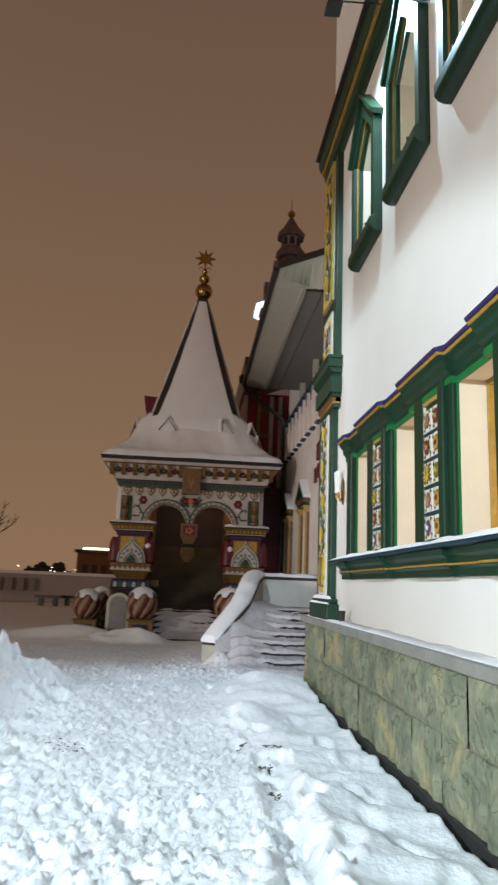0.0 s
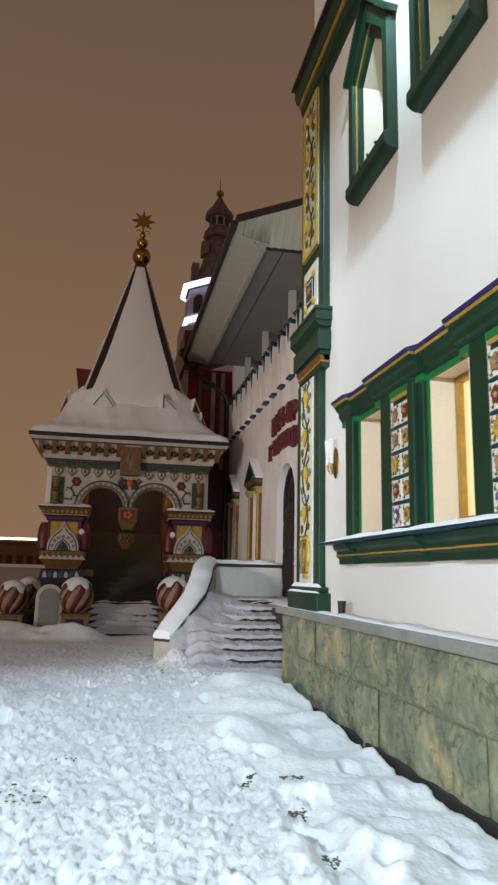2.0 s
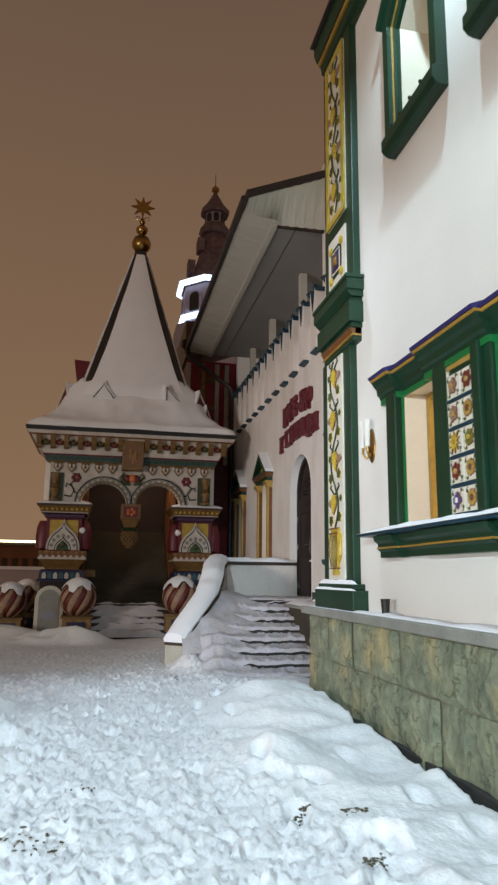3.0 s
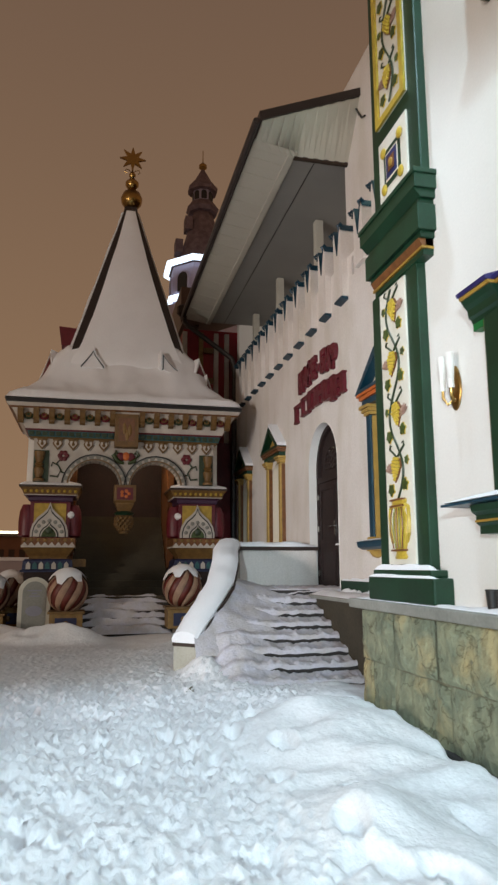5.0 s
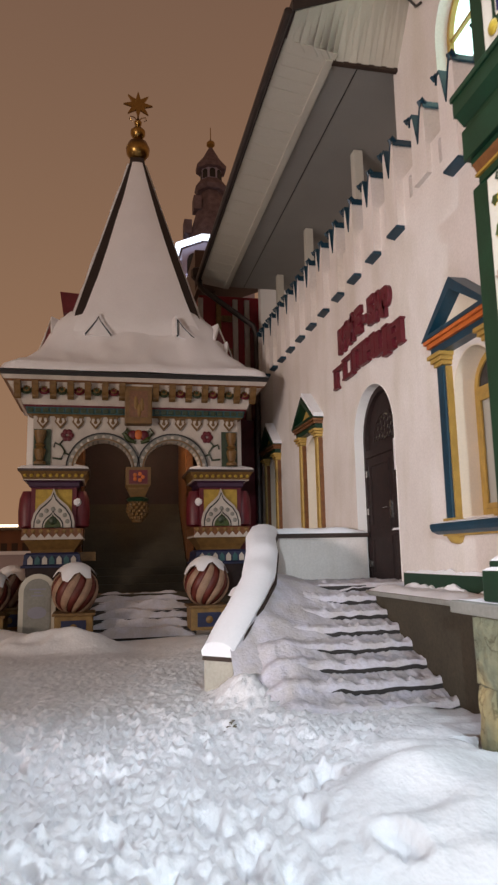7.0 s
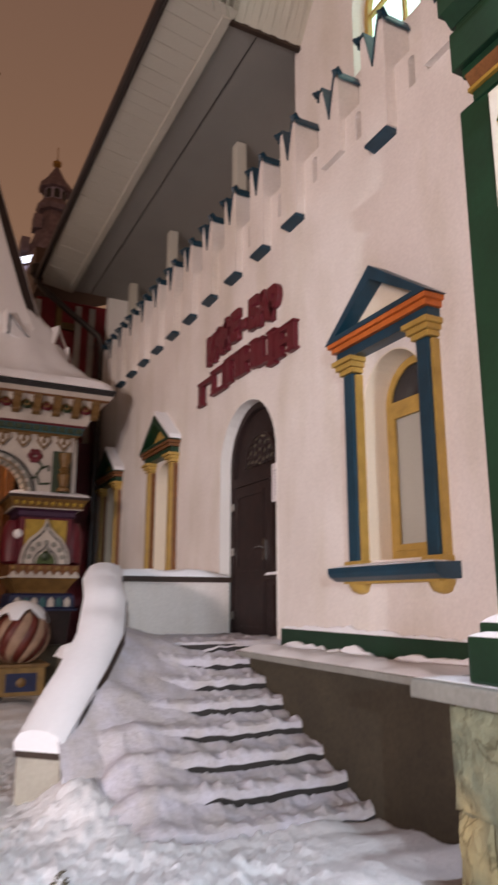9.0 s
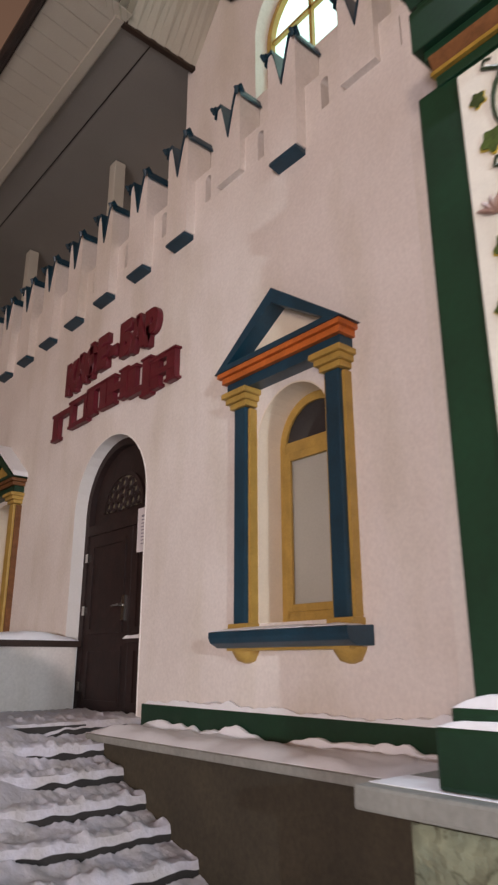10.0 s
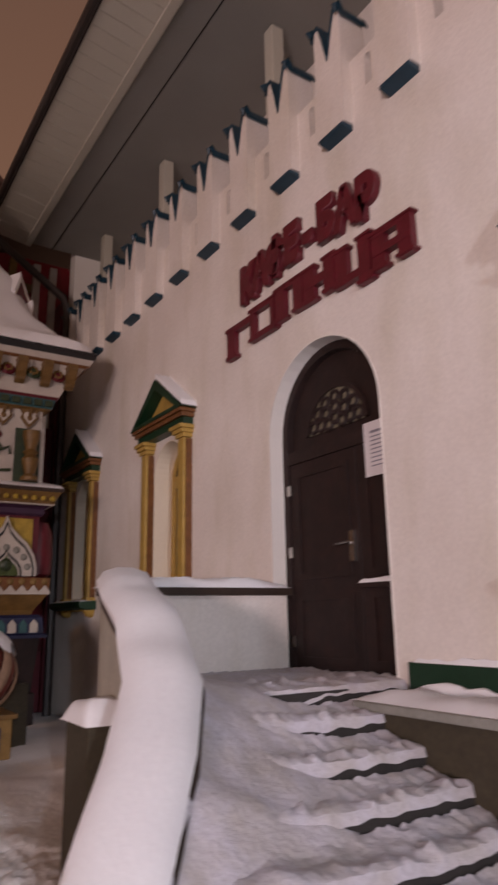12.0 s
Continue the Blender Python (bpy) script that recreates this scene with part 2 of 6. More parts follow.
def ball(bm, c, r, seg=10, rings=6, sx=1.0, sy=1.0, sz=1.0):
    start = len(bm.verts)
    lathe(bm, [(r * math.sin(math.pi * (i + 0.02) / (rings + 0.04)), -r * math.cos(math.pi * (i + 0.02) / (rings + 0.04))) for i in range(rings + 1)], (0, 0, 0), seg)
    bm.verts.ensure_lookup_table()
    for v in bm.verts[start:]:
        v.co = Vector((c[0] + v.co.x * sx, c[1] + v.co.y * sy, c[2] + v.co.z * sz))


def tube(bm, pts, r, seg=6):
    pts = [Vector(p) for p in pts]
    rr = r if isinstance(r, (list, tuple)) else [r] * len(pts)
    rings = []
    for i, p in enumerate(pts):
        d = (pts[min(i + 1, len(pts) - 1)] - pts[max(i - 1, 0)]).normalized()
        u = d.cross(Vector((0.31, 0.17, 0.93)) if abs(d.z) < 0.9 else Vector((1, 0, 0))).normalized()
        w = d.cross(u)
        rings.append([bm.verts.new(p + rr[i] * (math.cos(2 * math.pi * k / seg) * u + math.sin(2 * math.pi * k / seg) * w)) for k in range(seg)])
    for a, b in zip(rings, rings[1:]):
        for k in range(seg):
            bm.faces.new((a[k], a[(k + 1) % seg], b[(k + 1) % seg], b[k]))
    bm.faces.new(rings[0][::-1])
    bm.faces.new(rings[-1])


def arc(cu, cv, r, a0=0, a1=180, n=16):
    return [(cu + r * math.cos(radians(a0 + (a1 - a0) * i / n)), cv + r * math.sin(radians(a0 + (a1 - a0) * i / n))) for i in range(n + 1)]


def arch_outline(c, half, bottom, spring, n=16):
    """Outline of a round-headed opening."""
    return [(c - half, bottom), (c + half, bottom)] + arc(c, spring, half, 0, 180, n)


def ring_band(bm, axis, inner, outer, a, b):
    """A band between two open outlines of the same length, with thickness."""
    for i in range(len(inner) - 1):
        prism(bm, [inner[i], inner[i + 1], outer[i + 1], outer[i]], axis, a, b)
    bmesh.ops.remove_doubles(bm, verts=bm.verts, dist=1e-5)


def mesh_of(name, bm, mat, smooth=False, bevel=0.0, fix=True):
    if bevel:
        bmesh.ops.bevel(bm, geom=bm.edges[:], offset=bevel, segments=2, profile=0.6, affect="EDGES", clamp_overlap=True)
    if fix:
        bmesh.ops.recalc_face_normals(bm, faces=bm.faces)
    me = bpy.data.meshes.new(name)
    bm.to_mesh(me)
    bm.free()
    me.materials.append(mat)
    if smooth:
        me.polygons.foreach_set("use_smooth", [True] * len(me.polygons))
        me.set_sharp_from_angle(angle=radians(40))
    return me


def part(name, bm, mat, parent=None, label="", smooth=False, bevel=0.0, fix=True):
    ob = new(name, mesh_of(name, bm, mat, smooth, bevel, fix))
    if parent:
        ob.parent = parent
    if label:
        ob["label"] = label
    return ob


def piece(name, me, parent, x=0, y=0, z=0, rx=0, ry=0, rz=0, s=1.0):
    ob = new(name, me)
    ob.parent = parent
    ob.matrix_basis = pose(x, y, z, rx, ry, rz) @ Matrix.Scale(s, 4)
    return ob


def thing(name, label, category, kind="", group="", at=(0, 0, 0)):
    ob = new(name)
    ob.location = at
    return tagged(ob, label, category, group, kind)


def B():
    return bmesh.new()


def boxpart(name, dims, mat, parent=None, label="", bevel=0.0):
    bm = B()
    box(bm, *dims)
    return part(name, bm, mat, parent, label, bevel=bevel)


def wall_x(bm, x0, x1, y0, y1, z0, z1, holes):
    """A wall of constant x with holes (yc, half, bottom, spring, round)."""
    holes = sorted(holes)
    y = y0
    for yc, half, zb, zs, rnd in holes:
        a, b = yc - half, yc + half
        if a > y + 1e-4:
            box(bm, x0, x1, y, a, z0, z1)
        if zb > z0:
            box(bm, x0, x1, a, b, z0, zb)
        if rnd == 2:
            prism(bm, [(a, zs), (yc, zs + half * 0.95), (b, zs), (b, z1), (a, z1)], "x", x0, x1)
        elif rnd:
            top = arc(yc, zs, half, 180, 0, 18)
            for p, q in zip(top, top[1:]):
                prism(bm, [p, q, (q[0], z1), (p[0], z1)], "x", x0, x1)
        elif zs < z1:
            box(bm, x0, x1, a, b, zs, z1)
        y = b
    if y < y1:
        box(bm, x0, x1, y, y1, z0, z1)
    bmesh.ops.remove_doubles(bm, verts=bm.verts, dist=1e-5)


def lumpy(name, x0, x1, y0, y1, z, h, mat, parent=None, nx=10, ny=40, seed=0.0, amp=0.3):
    """A pillow of lying snow: rounded at the rim, uneven on top."""
    bm = B()
    grid = []
    for i in range(nx + 1):
        row = []
        for j in range(ny + 1):
            u, v = i / nx, j / ny
            x, y = x0 + (x1 - x0) * u, y0 + (y1 - y0) * v
            e = min(1, min(u, 1 - u) * 5) ** 0.5 * min(1, min(v, 1 - v) * min(ny, 30) / 2.0) ** 0.5
            k = 1 + amp * noise.noise((x * 2.3 + seed, y * 2.3, 7.1 + seed)) * 1.6 + amp * 0.6 * noise.noise((x * 9, y * 9, seed))
            row.append(bm.verts.new((x, y, z + max(0.004, h * e * k))))
        grid.append(row)
    low = [[bm.verts.new((v.co.x, v.co.y, z)) for v in row] for row in grid]
    for g, up in ((grid, True), (low, False)):
        for i in range(nx):
            for j in range(ny):
                q = (g[i][j], g[i + 1][j], g[i + 1][j + 1], g[i][j + 1])
                bm.faces.new(q if up else q[::-1])
    rim = [(i, 0) for i in range(nx)] + [(nx, j) for j in range(ny)] + [(i, ny) for i in range(nx, 0, -1)] + [(0, j) for j in range(ny, 0, -1)]
    for (a, b), (c, d) in zip(rim, rim[1:] + rim[:1]):
        bm.faces.new((low[a][b], low[c][d], grid[c][d], grid[a][b]))
    return part(name, bm, mat, parent, smooth=True, fix=False)


# ---- ground ----
def bumpf(x, y, cx, cy, rx, ry, h, p=2.0):
    d = ((x - cx) / rx) ** 2 + ((y - cy) / ry) ** 2
    return h * math.exp(-d ** (p / 2))


FOOT = []
rng = random.Random(5)
for k in range(16):
    FOOT.append((0.95 - 0.03 * k + (0.16 if k % 2 else -0.12) + rng.uniform(-0.05, 0.05), 2.6 + k * 0.58, rng.uniform(-0.3, 0.3), 0.15))
for k in range(70):
    FOOT.append((rng.uniform(-2.6, 1.5), rng.uniform(1.0, 13.0), rng.uniform(-0.8, 0.8), rng.uniform(0.05, 0.10)))
for k in range(10):
    FOOT.append((1.45 + rng.uniform(-0.12, 0.12), 2.4 + k * 0.55, rng.uniform(-0.3, 0.3), 0.05))


def ground_height(x, y):
    z = 0.0
    if -8 < x < 4 and -4 < y < 24:
        z += 0.05 * noise.noise((x * 0.9, y * 0.9, 0.3))
        edge = 0.55 - 0.4 * max(0.0, min(1.0, (y - 6.8) / 1.6)) + 1.3 * max(0.0, min(1.0, (y - 10.9) / 1.3))
        tr = 1.0 - 0.82 * max(0.0, min(1.0, (x - edge - 0.25 * noise.noise((y * 0.8, 3.0, 1.0))) / 0.5))
        fade = max(0.0, min(1.0, (19.5 - y) / 3.0)) * max(0.0, min(1.0, (x + 4.6) / 1.0))
        fade *= 1.0 - 0.6 * max(0.0, min(1.0, (y - 12.8) / 2.0))
        p1 = noise.noise((x * 2.6, y * 2.2, 2.0))
        p2 = abs(noise.noise((x * 6.0 + 0.5 * p1, y * 5.2, 5.0)))
        p3 = abs(noise.noise((x * 14.5, y * 12.5, 8.0)))
        p4 = noise.noise((x * 21, y * 19, 1.0))
        dist = noise.voronoi((x * 11.5 + p1, y * 10.5, 0.4))[0]
        z += tr * fade * 0.012 * max(0.0, 0.55 - dist[0]) * (1 + p1)
        z += tr * fade * (0.026 * p1 + 0.050 * p2 + 0.085 * p3 + 0.050 * p4 + 0.022 * noise.noise((x * 37, y * 34, 4.0)) - 0.03)
        z += (1 - tr) * (0.05 * noise.noise((x * 2.4 + y * 0.8, y * 3.3, 3.7)) + 0.085 * noise.noise((x * 1.6 + y * 1.0, y * 1.3 - x * 0.6, 6.0)) + 0.10 * max(0.0, noise.noise((x * 1.2 + y * 0.7, y * 2.7 - x * 0.5, 6.5))) + 0.02 * abs(noise.noise((x * 3.4, y * 3.0, 2.0))))
        # a dragged track through the loose snow
        q = (x - 0.72 - 0.05 * (y - 4.5)) / 0.13
        if abs(q) < 3 and 2.6 < y < 6.6:
            z += min(1.0, (6.6 - y) * 1.5) * (-0.07 * math.exp(-q ** 4) + 0.035 * math.exp(-((abs(q) - 1.6) / 0.5) ** 2) * (1 + 0.6 * noise.noise((x * 6, y * 6, 2))) + 0.01 * math.sin(q * 9) * math.exp(-q ** 4))
        # ridge of loose snow beside the plinth and the drift at the foot of the stairs
        z += 0.045 * math.exp(-((x - 1.0 - 0.15 * math.sin(y * 1.3)) / 0.35) ** 2) * (1 + noise.noise((x * 2, y * 2, 9))) * (1 if y > 1 else 0)
        z += bumpf(x, y, 1.55, 10.7, 0.75, 1.3, 0.18) + bumpf(x, y, 1.9, 12.0, 0.5, 0.6, 0.05) + bumpf(x, y, 0.70, 14.1, 0.24, 0.45, 0.26)
        z += bumpf(x, y, 0.7, 10.6, 0.4, 0.5, 0.12) + bumpf(x, y, 0.75, 8.6, 0.35, 0.6, 0.09)
        # heaps cleared off the path
        heap = bumpf(x, y, -2.55, 9.3, 1.0, 1.5, 0.62)
        z += heap * (1 + 0.6 * noise.noise((x * 3, y * 3, 4))) + 0.35 * heap * noise.noise((x * 7, y * 7, 3))
        z += bumpf(x, y, -1.6, 19.0, 0.9, 0.45, 0.30) * (1 + 0.5 * noise.noise((x * 3, y * 3, 8))) + bumpf(x, y, -3.3, 20.0, 1.4, 0.7, 0.34) + bumpf(x, y, -0.95, 18.6, 0.45, 0.35, 0.2)
        for fx, fy, a, d in FOOT:
            dx, dy = x - fx, y - fy
            if dx * dx + dy * dy < 0.16:
                u, v = dx * math.cos(a) + dy * math.sin(a), -dx * math.sin(a) + dy * math.cos(a)
                q = (u / 0.075) ** 2 + (v / 0.15) ** 2
                z += -d * math.exp(-q * q) + d * 0.10 * math.exp(-((math.sqrt(q) - 1.5) / 0.3) ** 2) * (1 + noise.noise((x * 9, y * 9, 4.0)))
        # gap left between the snow and the plinth
        if -2 < y < 11.8:
            z -= 0.40 * max(0.0, min(1.0, (x - 1.835 - 0.02 * noise.noise((y * 3, 1.0, 2.0))) / 0.03))
    return z - 0.02


def spaced(lo, hi, step, far):
    a = list(np.arange(lo, hi + 1e-6, step))
    s, v = step, hi
    up = []
    while v < far:
        s *= 1.45
        v += s
        up.append(v)
    s, v = step, lo
    dn = []
    while v > -far:
        s *= 1.45
        v -= s
        dn.append(v)
    return dn[::-1] + a + up


gx, gy = spaced(-3.9, 2.1, 0.028, 1500), spaced(0.6, 19.4, 0.036, 1500)
verts = [(x, y, ground_height(x, y)) for x in gx for y in gy]
ny_ = len(gy)
faces = [(i * ny_ + j, (i + 1) * ny_ + j, (i + 1) * ny_ + j + 1, i * ny_ + j + 1) for i in range(len(gx) - 1) for j in range(ny_ - 1)]
me = bpy.data.meshes.new("ground")
me.from_pydata(verts, [], faces)
me.polygons.foreach_set("use_smooth", [True] * len(me.polygons))
me.materials.append(SNOW)
tagged(new("ground", me), "trampled snow over the square with footprints and drifts", "snow", kind="structure")

# ---- white house with green trim ----
house = thing("white_house", "white plastered house with dark green carved trim and tiles", "house")
FX = 2.18
PER = 1.79
lows = [(6.90 + PER * (1 - k), 0.35, 2.0, 3.35, 0) for k in range(5)]
lows[0] = (8.68, 0.32, 2.0, 3.35, 0)
ups = [8.40 - 1.77 * k for k in range(6)]
bm = B()
wall_x(bm, FX, FX + 0.5, -3.0, 11.3, 0.9, 4.6, lows)
wall_x(bm, FX, FX + 0.5, -3.0, 11.3, 4.6, 9.0, [(y, 0.40, 6.27, 7.50, 2) for y in ups])
box(bm, FX, FX + 0.5, -3.0, 10.9, 9.0, 14.0)
part("wall", bm, PLASTER, house)
bm = B()
box(bm, FX + 0.5, 8.0, 10.9, 11.3, 0.0, 14.0)
box(bm, FX + 0.5, 8.0, -3.4, -3.0, 0.0, 14.0)
box(bm, 8.0, 8.4, -3.4, 11.3, 0.0, 14.0)
part("wall", bm, PLASTER, house)
bm = B()
box(bm, 2.0, 8.4, -3.4, 11.0, 14.0, 14.3)
part("roof", bm, EAVE, house)

# lower row of windows
bay = new("bay_window")
bay.parent = house
bay["label"] = "row of deep windows between green columns and painted tiles"
fwd = []
for k, (yc, half, zb, zt, _) in enumerate(lows):
    a, b = yc - half, yc + half
    fwd.append((a - 1.10, a + 0.02))
    ring = 0.012
    bm = B()
    for y0, y1, z0, z1 in ((b - ring, b, zb, zt), (a, a + ring, zb, zt), (a + ring, b - ring, zt - ring, zt), (a + ring, b - ring, zb, zb + ring)):
        boxpart("reveal", (FX + 0.004, FX + 0.49, y0, y1, z0, z1), CREAM, bay)
    for c in ((a, a + 0.07), (b - 0.07, b)):
        box(bm, FX + 0.24, FX + 0.30, c[0], c[1], zb, zt)
    box(bm, FX + 0.24, FX + 0.30, a + 0.07, b - 0.07, zt - 0.07, zt)
    box(bm, FX + 0.24, FX + 0.30, a + 0.07, b - 0.07, zb, zb + 0.07)
    box(bm, FX + 0.25, FX + 0.29, yc - 0.02, yc + 0.02, zb + 0.07, zt - 0.07)
    part("window_frame", bm, GOLD, bay, bevel=0.008)
    boxpart("pane", (FX + 0.31, FX + 0.32, a + 0.02, b - 0.02, zb, zt), BLIND, bay)
    # tall thin column, tile strip, heavy column
    for y0, y1, px in ((a - 0.385, a - 0.135, 2.10), (a - 1.085, a - 0.975, 2.12), (a - 0.97, a - 0.855, 2.07)):
        bm = B()
        box(bm, px, FX + 0.02, y0, y1, zb - 0.02, zt + 0.02)
        part("column", bm, GREEN, bay, bevel=0.02)
    for y, px, mat in ((a - 0.388, 2.115, PALE), (a - 0.853, 2.085, GOLD)):
        boxpart("bead", (px, FX, y - 0.012, y + 0.006, zb, zt), mat, bay)
    boxpart("lime_bead", (FX - 0.018, FX + 0.02, b - 0.006, b + 0.03, zb, zt), LIME, bay)
    boxpart("tile_backing", (2.135, FX + 0.01, a - 0.86, a - 0.38, zb, zt), GREEN, bay)
    boxpart("tile_heading", (2.115, FX + 0.01, a - 0.852, a - 0.39, zt - 0.09, zt + 0.005), OCHRE, bay)
bm = B()
box(bm, 2.08, FX + 0.02, 9.02, 9.24, 1.98, 3.37)
part("column", bm, GREEN, bay, bevel=0.02)
boxpart("gold_bead", (2.10, FX, 9.245, 9.262, 2.0, 3.35), GOLD, bay)

fwd.append((9.0, 9.42))


def moulding(bm, prof, y0, y1, dx=0.0):
    prism(bm, [(x - (dx if x < FX - 0.01 else 0), z) for x, z in prof], "y", y0, y1)


HEAD_G = [(FX, 3.362), (2.16, 3.362), (2.15, 3.39), (2.125, 3.41), (2.12, 3.47), (2.09, 3.50), (2.065, 3.54), (FX, 3.54)]
HEAD_L = [(FX, 3.30), (2.165, 3.30), (2.165, 3.36), (FX, 3.36)]
HEAD_O = [(FX, 3.542), (2.055, 3.542), (2.045, 3.568), (FX, 3.568)]
HEAD_P = [(FX, 3.57), (2.03, 3.57), (2.02, 3.600), (FX, 3.68)]
for prof, mat, nm in ((HEAD_G, GREEN, "cornice"), (HEAD_L, LIME, "cornice_bead"), (HEAD_O, GOLD, "cornice_line"), (HEAD_P, PURPLE, "cornice_flashing")):
    bm = B()
    moulding(bm, prof, -3, 9.40)
    part(nm, bm, mat, bay)
    for y0, y1 in fwd:
        bm = B()
        moulding(bm, [(x, z + 0.003) for x, z in prof], y0, y1, 0.06)
        part(nm, bm, mat, bay)
SILL_G = [(FX, 1.68), (2.12, 1.68), (2.12, 1.74), (2.09, 1.76), (2.09, 1.82), (2.05, 1.85), (2.04, 1.90), (FX, 1.90)]
bm = B()
moulding(bm, SILL_G, -3, 9.5)
part("sill", bm, GREEN, bay)
for y0, y1 in [(a - 0.02, b + 0.02) for a, b in fwd]:
    bm = B()
    moulding(bm, [(x, z - 0.003) for x, z in SILL_G], y0, y1, 0.05)
    part("sill_block", bm, GREEN, bay)
bm = B()
box(bm, 2.083, FX, -3, 9.51, 1.768, 1.784)
part("gold_bead", bm, GOLD, bay)
for y0, y1 in fwd:
    boxpart("gold_bead", (2.030, FX, y0 - 0.021, y1 + 0.021, 1.765, 1.783), GOLD, bay)
bm = B()
prism(bm, [(FX, 1.905), (1.93, 1.905), (1.93, 1.925), (FX, 1.965)], "y", -3, 9.78)
part("sill_flashing", bm, TEAL, bay)
tagged(lumpy("snow_on_sill", 1.935, 2.22, -1.0, 9.76, 1.935, 0.045, SOFTSNOW, nx=8, ny=120, seed=2.0), "thin snow lying along the window sill", "snow", kind="stuff")

# painted tiles, two across and five high in every strip
bm = B()
box(bm, -0.02, 0.0, -0.112, 0.112, -0.104, 0.104)
TILE = mesh_of("tile", bm, TILEWHITE, bevel=0.006)
bm = B()
tube(bm, [(-0.022, 0.03, 0.03), (-0.022, 0.065, 0.05), (-0.022, 0.088, 0.075), (-0.022, 0.07, 0.095)], 0.004, 4)
SCROLL = mesh_of("tile_scroll", bm, BROWNGL, smooth=True)
bm = B()
ball(bm, (-0.021, 0.083, 0.060), 0.018, 6, 3, sx=0.3)
SPRIG = mesh_of("tile_sprig", bm, LEAF, smooth=True)


def tile_flower(n, rad, size, mat, mat2, spiky):
    """Petals, a darker rim behind them and a boss for one painted tile."""
    out = []
    for grow, d, m in ((1.35, -0.020, BROWNGL), (1.0, -0.024, mat)):
        bm = B()
        for i in range(n):
            a = 2 * math.pi * i / n
            if spiky:
                u, w = (math.cos(a), math.sin(a)), (-math.sin(a), math.cos(a))
                k = size * 0.5 * grow
                tip = rad + size * 0.9 * grow
                prism(bm, [(u[0] * 0.015 + w[0] * k, u[1] * 0.015 + w[1] * k), (u[0] * tip, u[1] * tip), (u[0] * 0.015 - w[0] * k, u[1] * 0.015 - w[1] * k)], "x", d - 0.004 - 0.0005 * i, d + 0.002)
            else:
                ball(bm, (d, rad * math.cos(a), rad * math.sin(a)), size * grow, 7, 3, sx=0.2)
        out.append(mesh_of("tile_flower", bm, m, smooth=not spiky))
    bm = B()
    ball(bm, (-0.029, 0, 0), 0.020, 8, 4, sx=0.4)
    out.append(mesh_of("tile_boss", bm, mat2, smooth=True))
    return out


MOTIFS = {"brown": tile_flower(5, 0.034, 0.021, DUSTY, OCHRE, False), "red": tile_flower(6, 0.038, 0.019, MAROONGL, OCHRE, False), "sun": tile_flower(10, 0.045, 0.026, YELLOW, GOLD, True),
          "olive": tile_flower(7, 0.036, 0.018, OLIVE, YELLOW, False), "ochre": tile_flower(8, 0.036, 0.018, OCHRE, BROWNGL, False), "blue": tile_flower(4, 0.032, 0.022, VIOLET, TILEWHITE, False)}
ROWS = (("blue", "ochre"), ("red", "ochre"), ("sun", "olive"), ("brown", "ochre"), ("brown", "red"))
for k, (yc, half, zb, zt, _) in enumerate(lows[:4]):
    a = yc - half
    for r in range(5):
        z = 2.115 + 0.247 * r
        for c in range(2):
            y = a - 0.50 - 0.237 * c
            piece("tile", TILE, bay, 2.13, y, z)
            kind = ROWS[r if k % 2 == 0 else (r + 2 * (r in (1, 3)) - 4 * (r == 3)) % 5][c]
            for me in MOTIFS[kind]:
                piece(me.name.split(".")[0], me, bay, 2.13, y, z, 25 * (r + c), s=1.3)
            for q in range(4):
                piece("tile_scroll", SCROLL, bay, 2.13, y, z, 90 * q)
                piece("tile_sprig", SPRIG, bay, 2.13, y, z, 90 * q)
        boxpart("tile_bar", (2.112, 2.14, a - 0.853, a - 0.387, z - 0.137, z - 0.110), TEAL, bay)

# upper windows with gabled heads


def gable(c, half, zb, zs, rise):
    return [(c - half, zb), (c - half, zs), (c, zs + rise), (c + half, zs), (c + half, zb)]


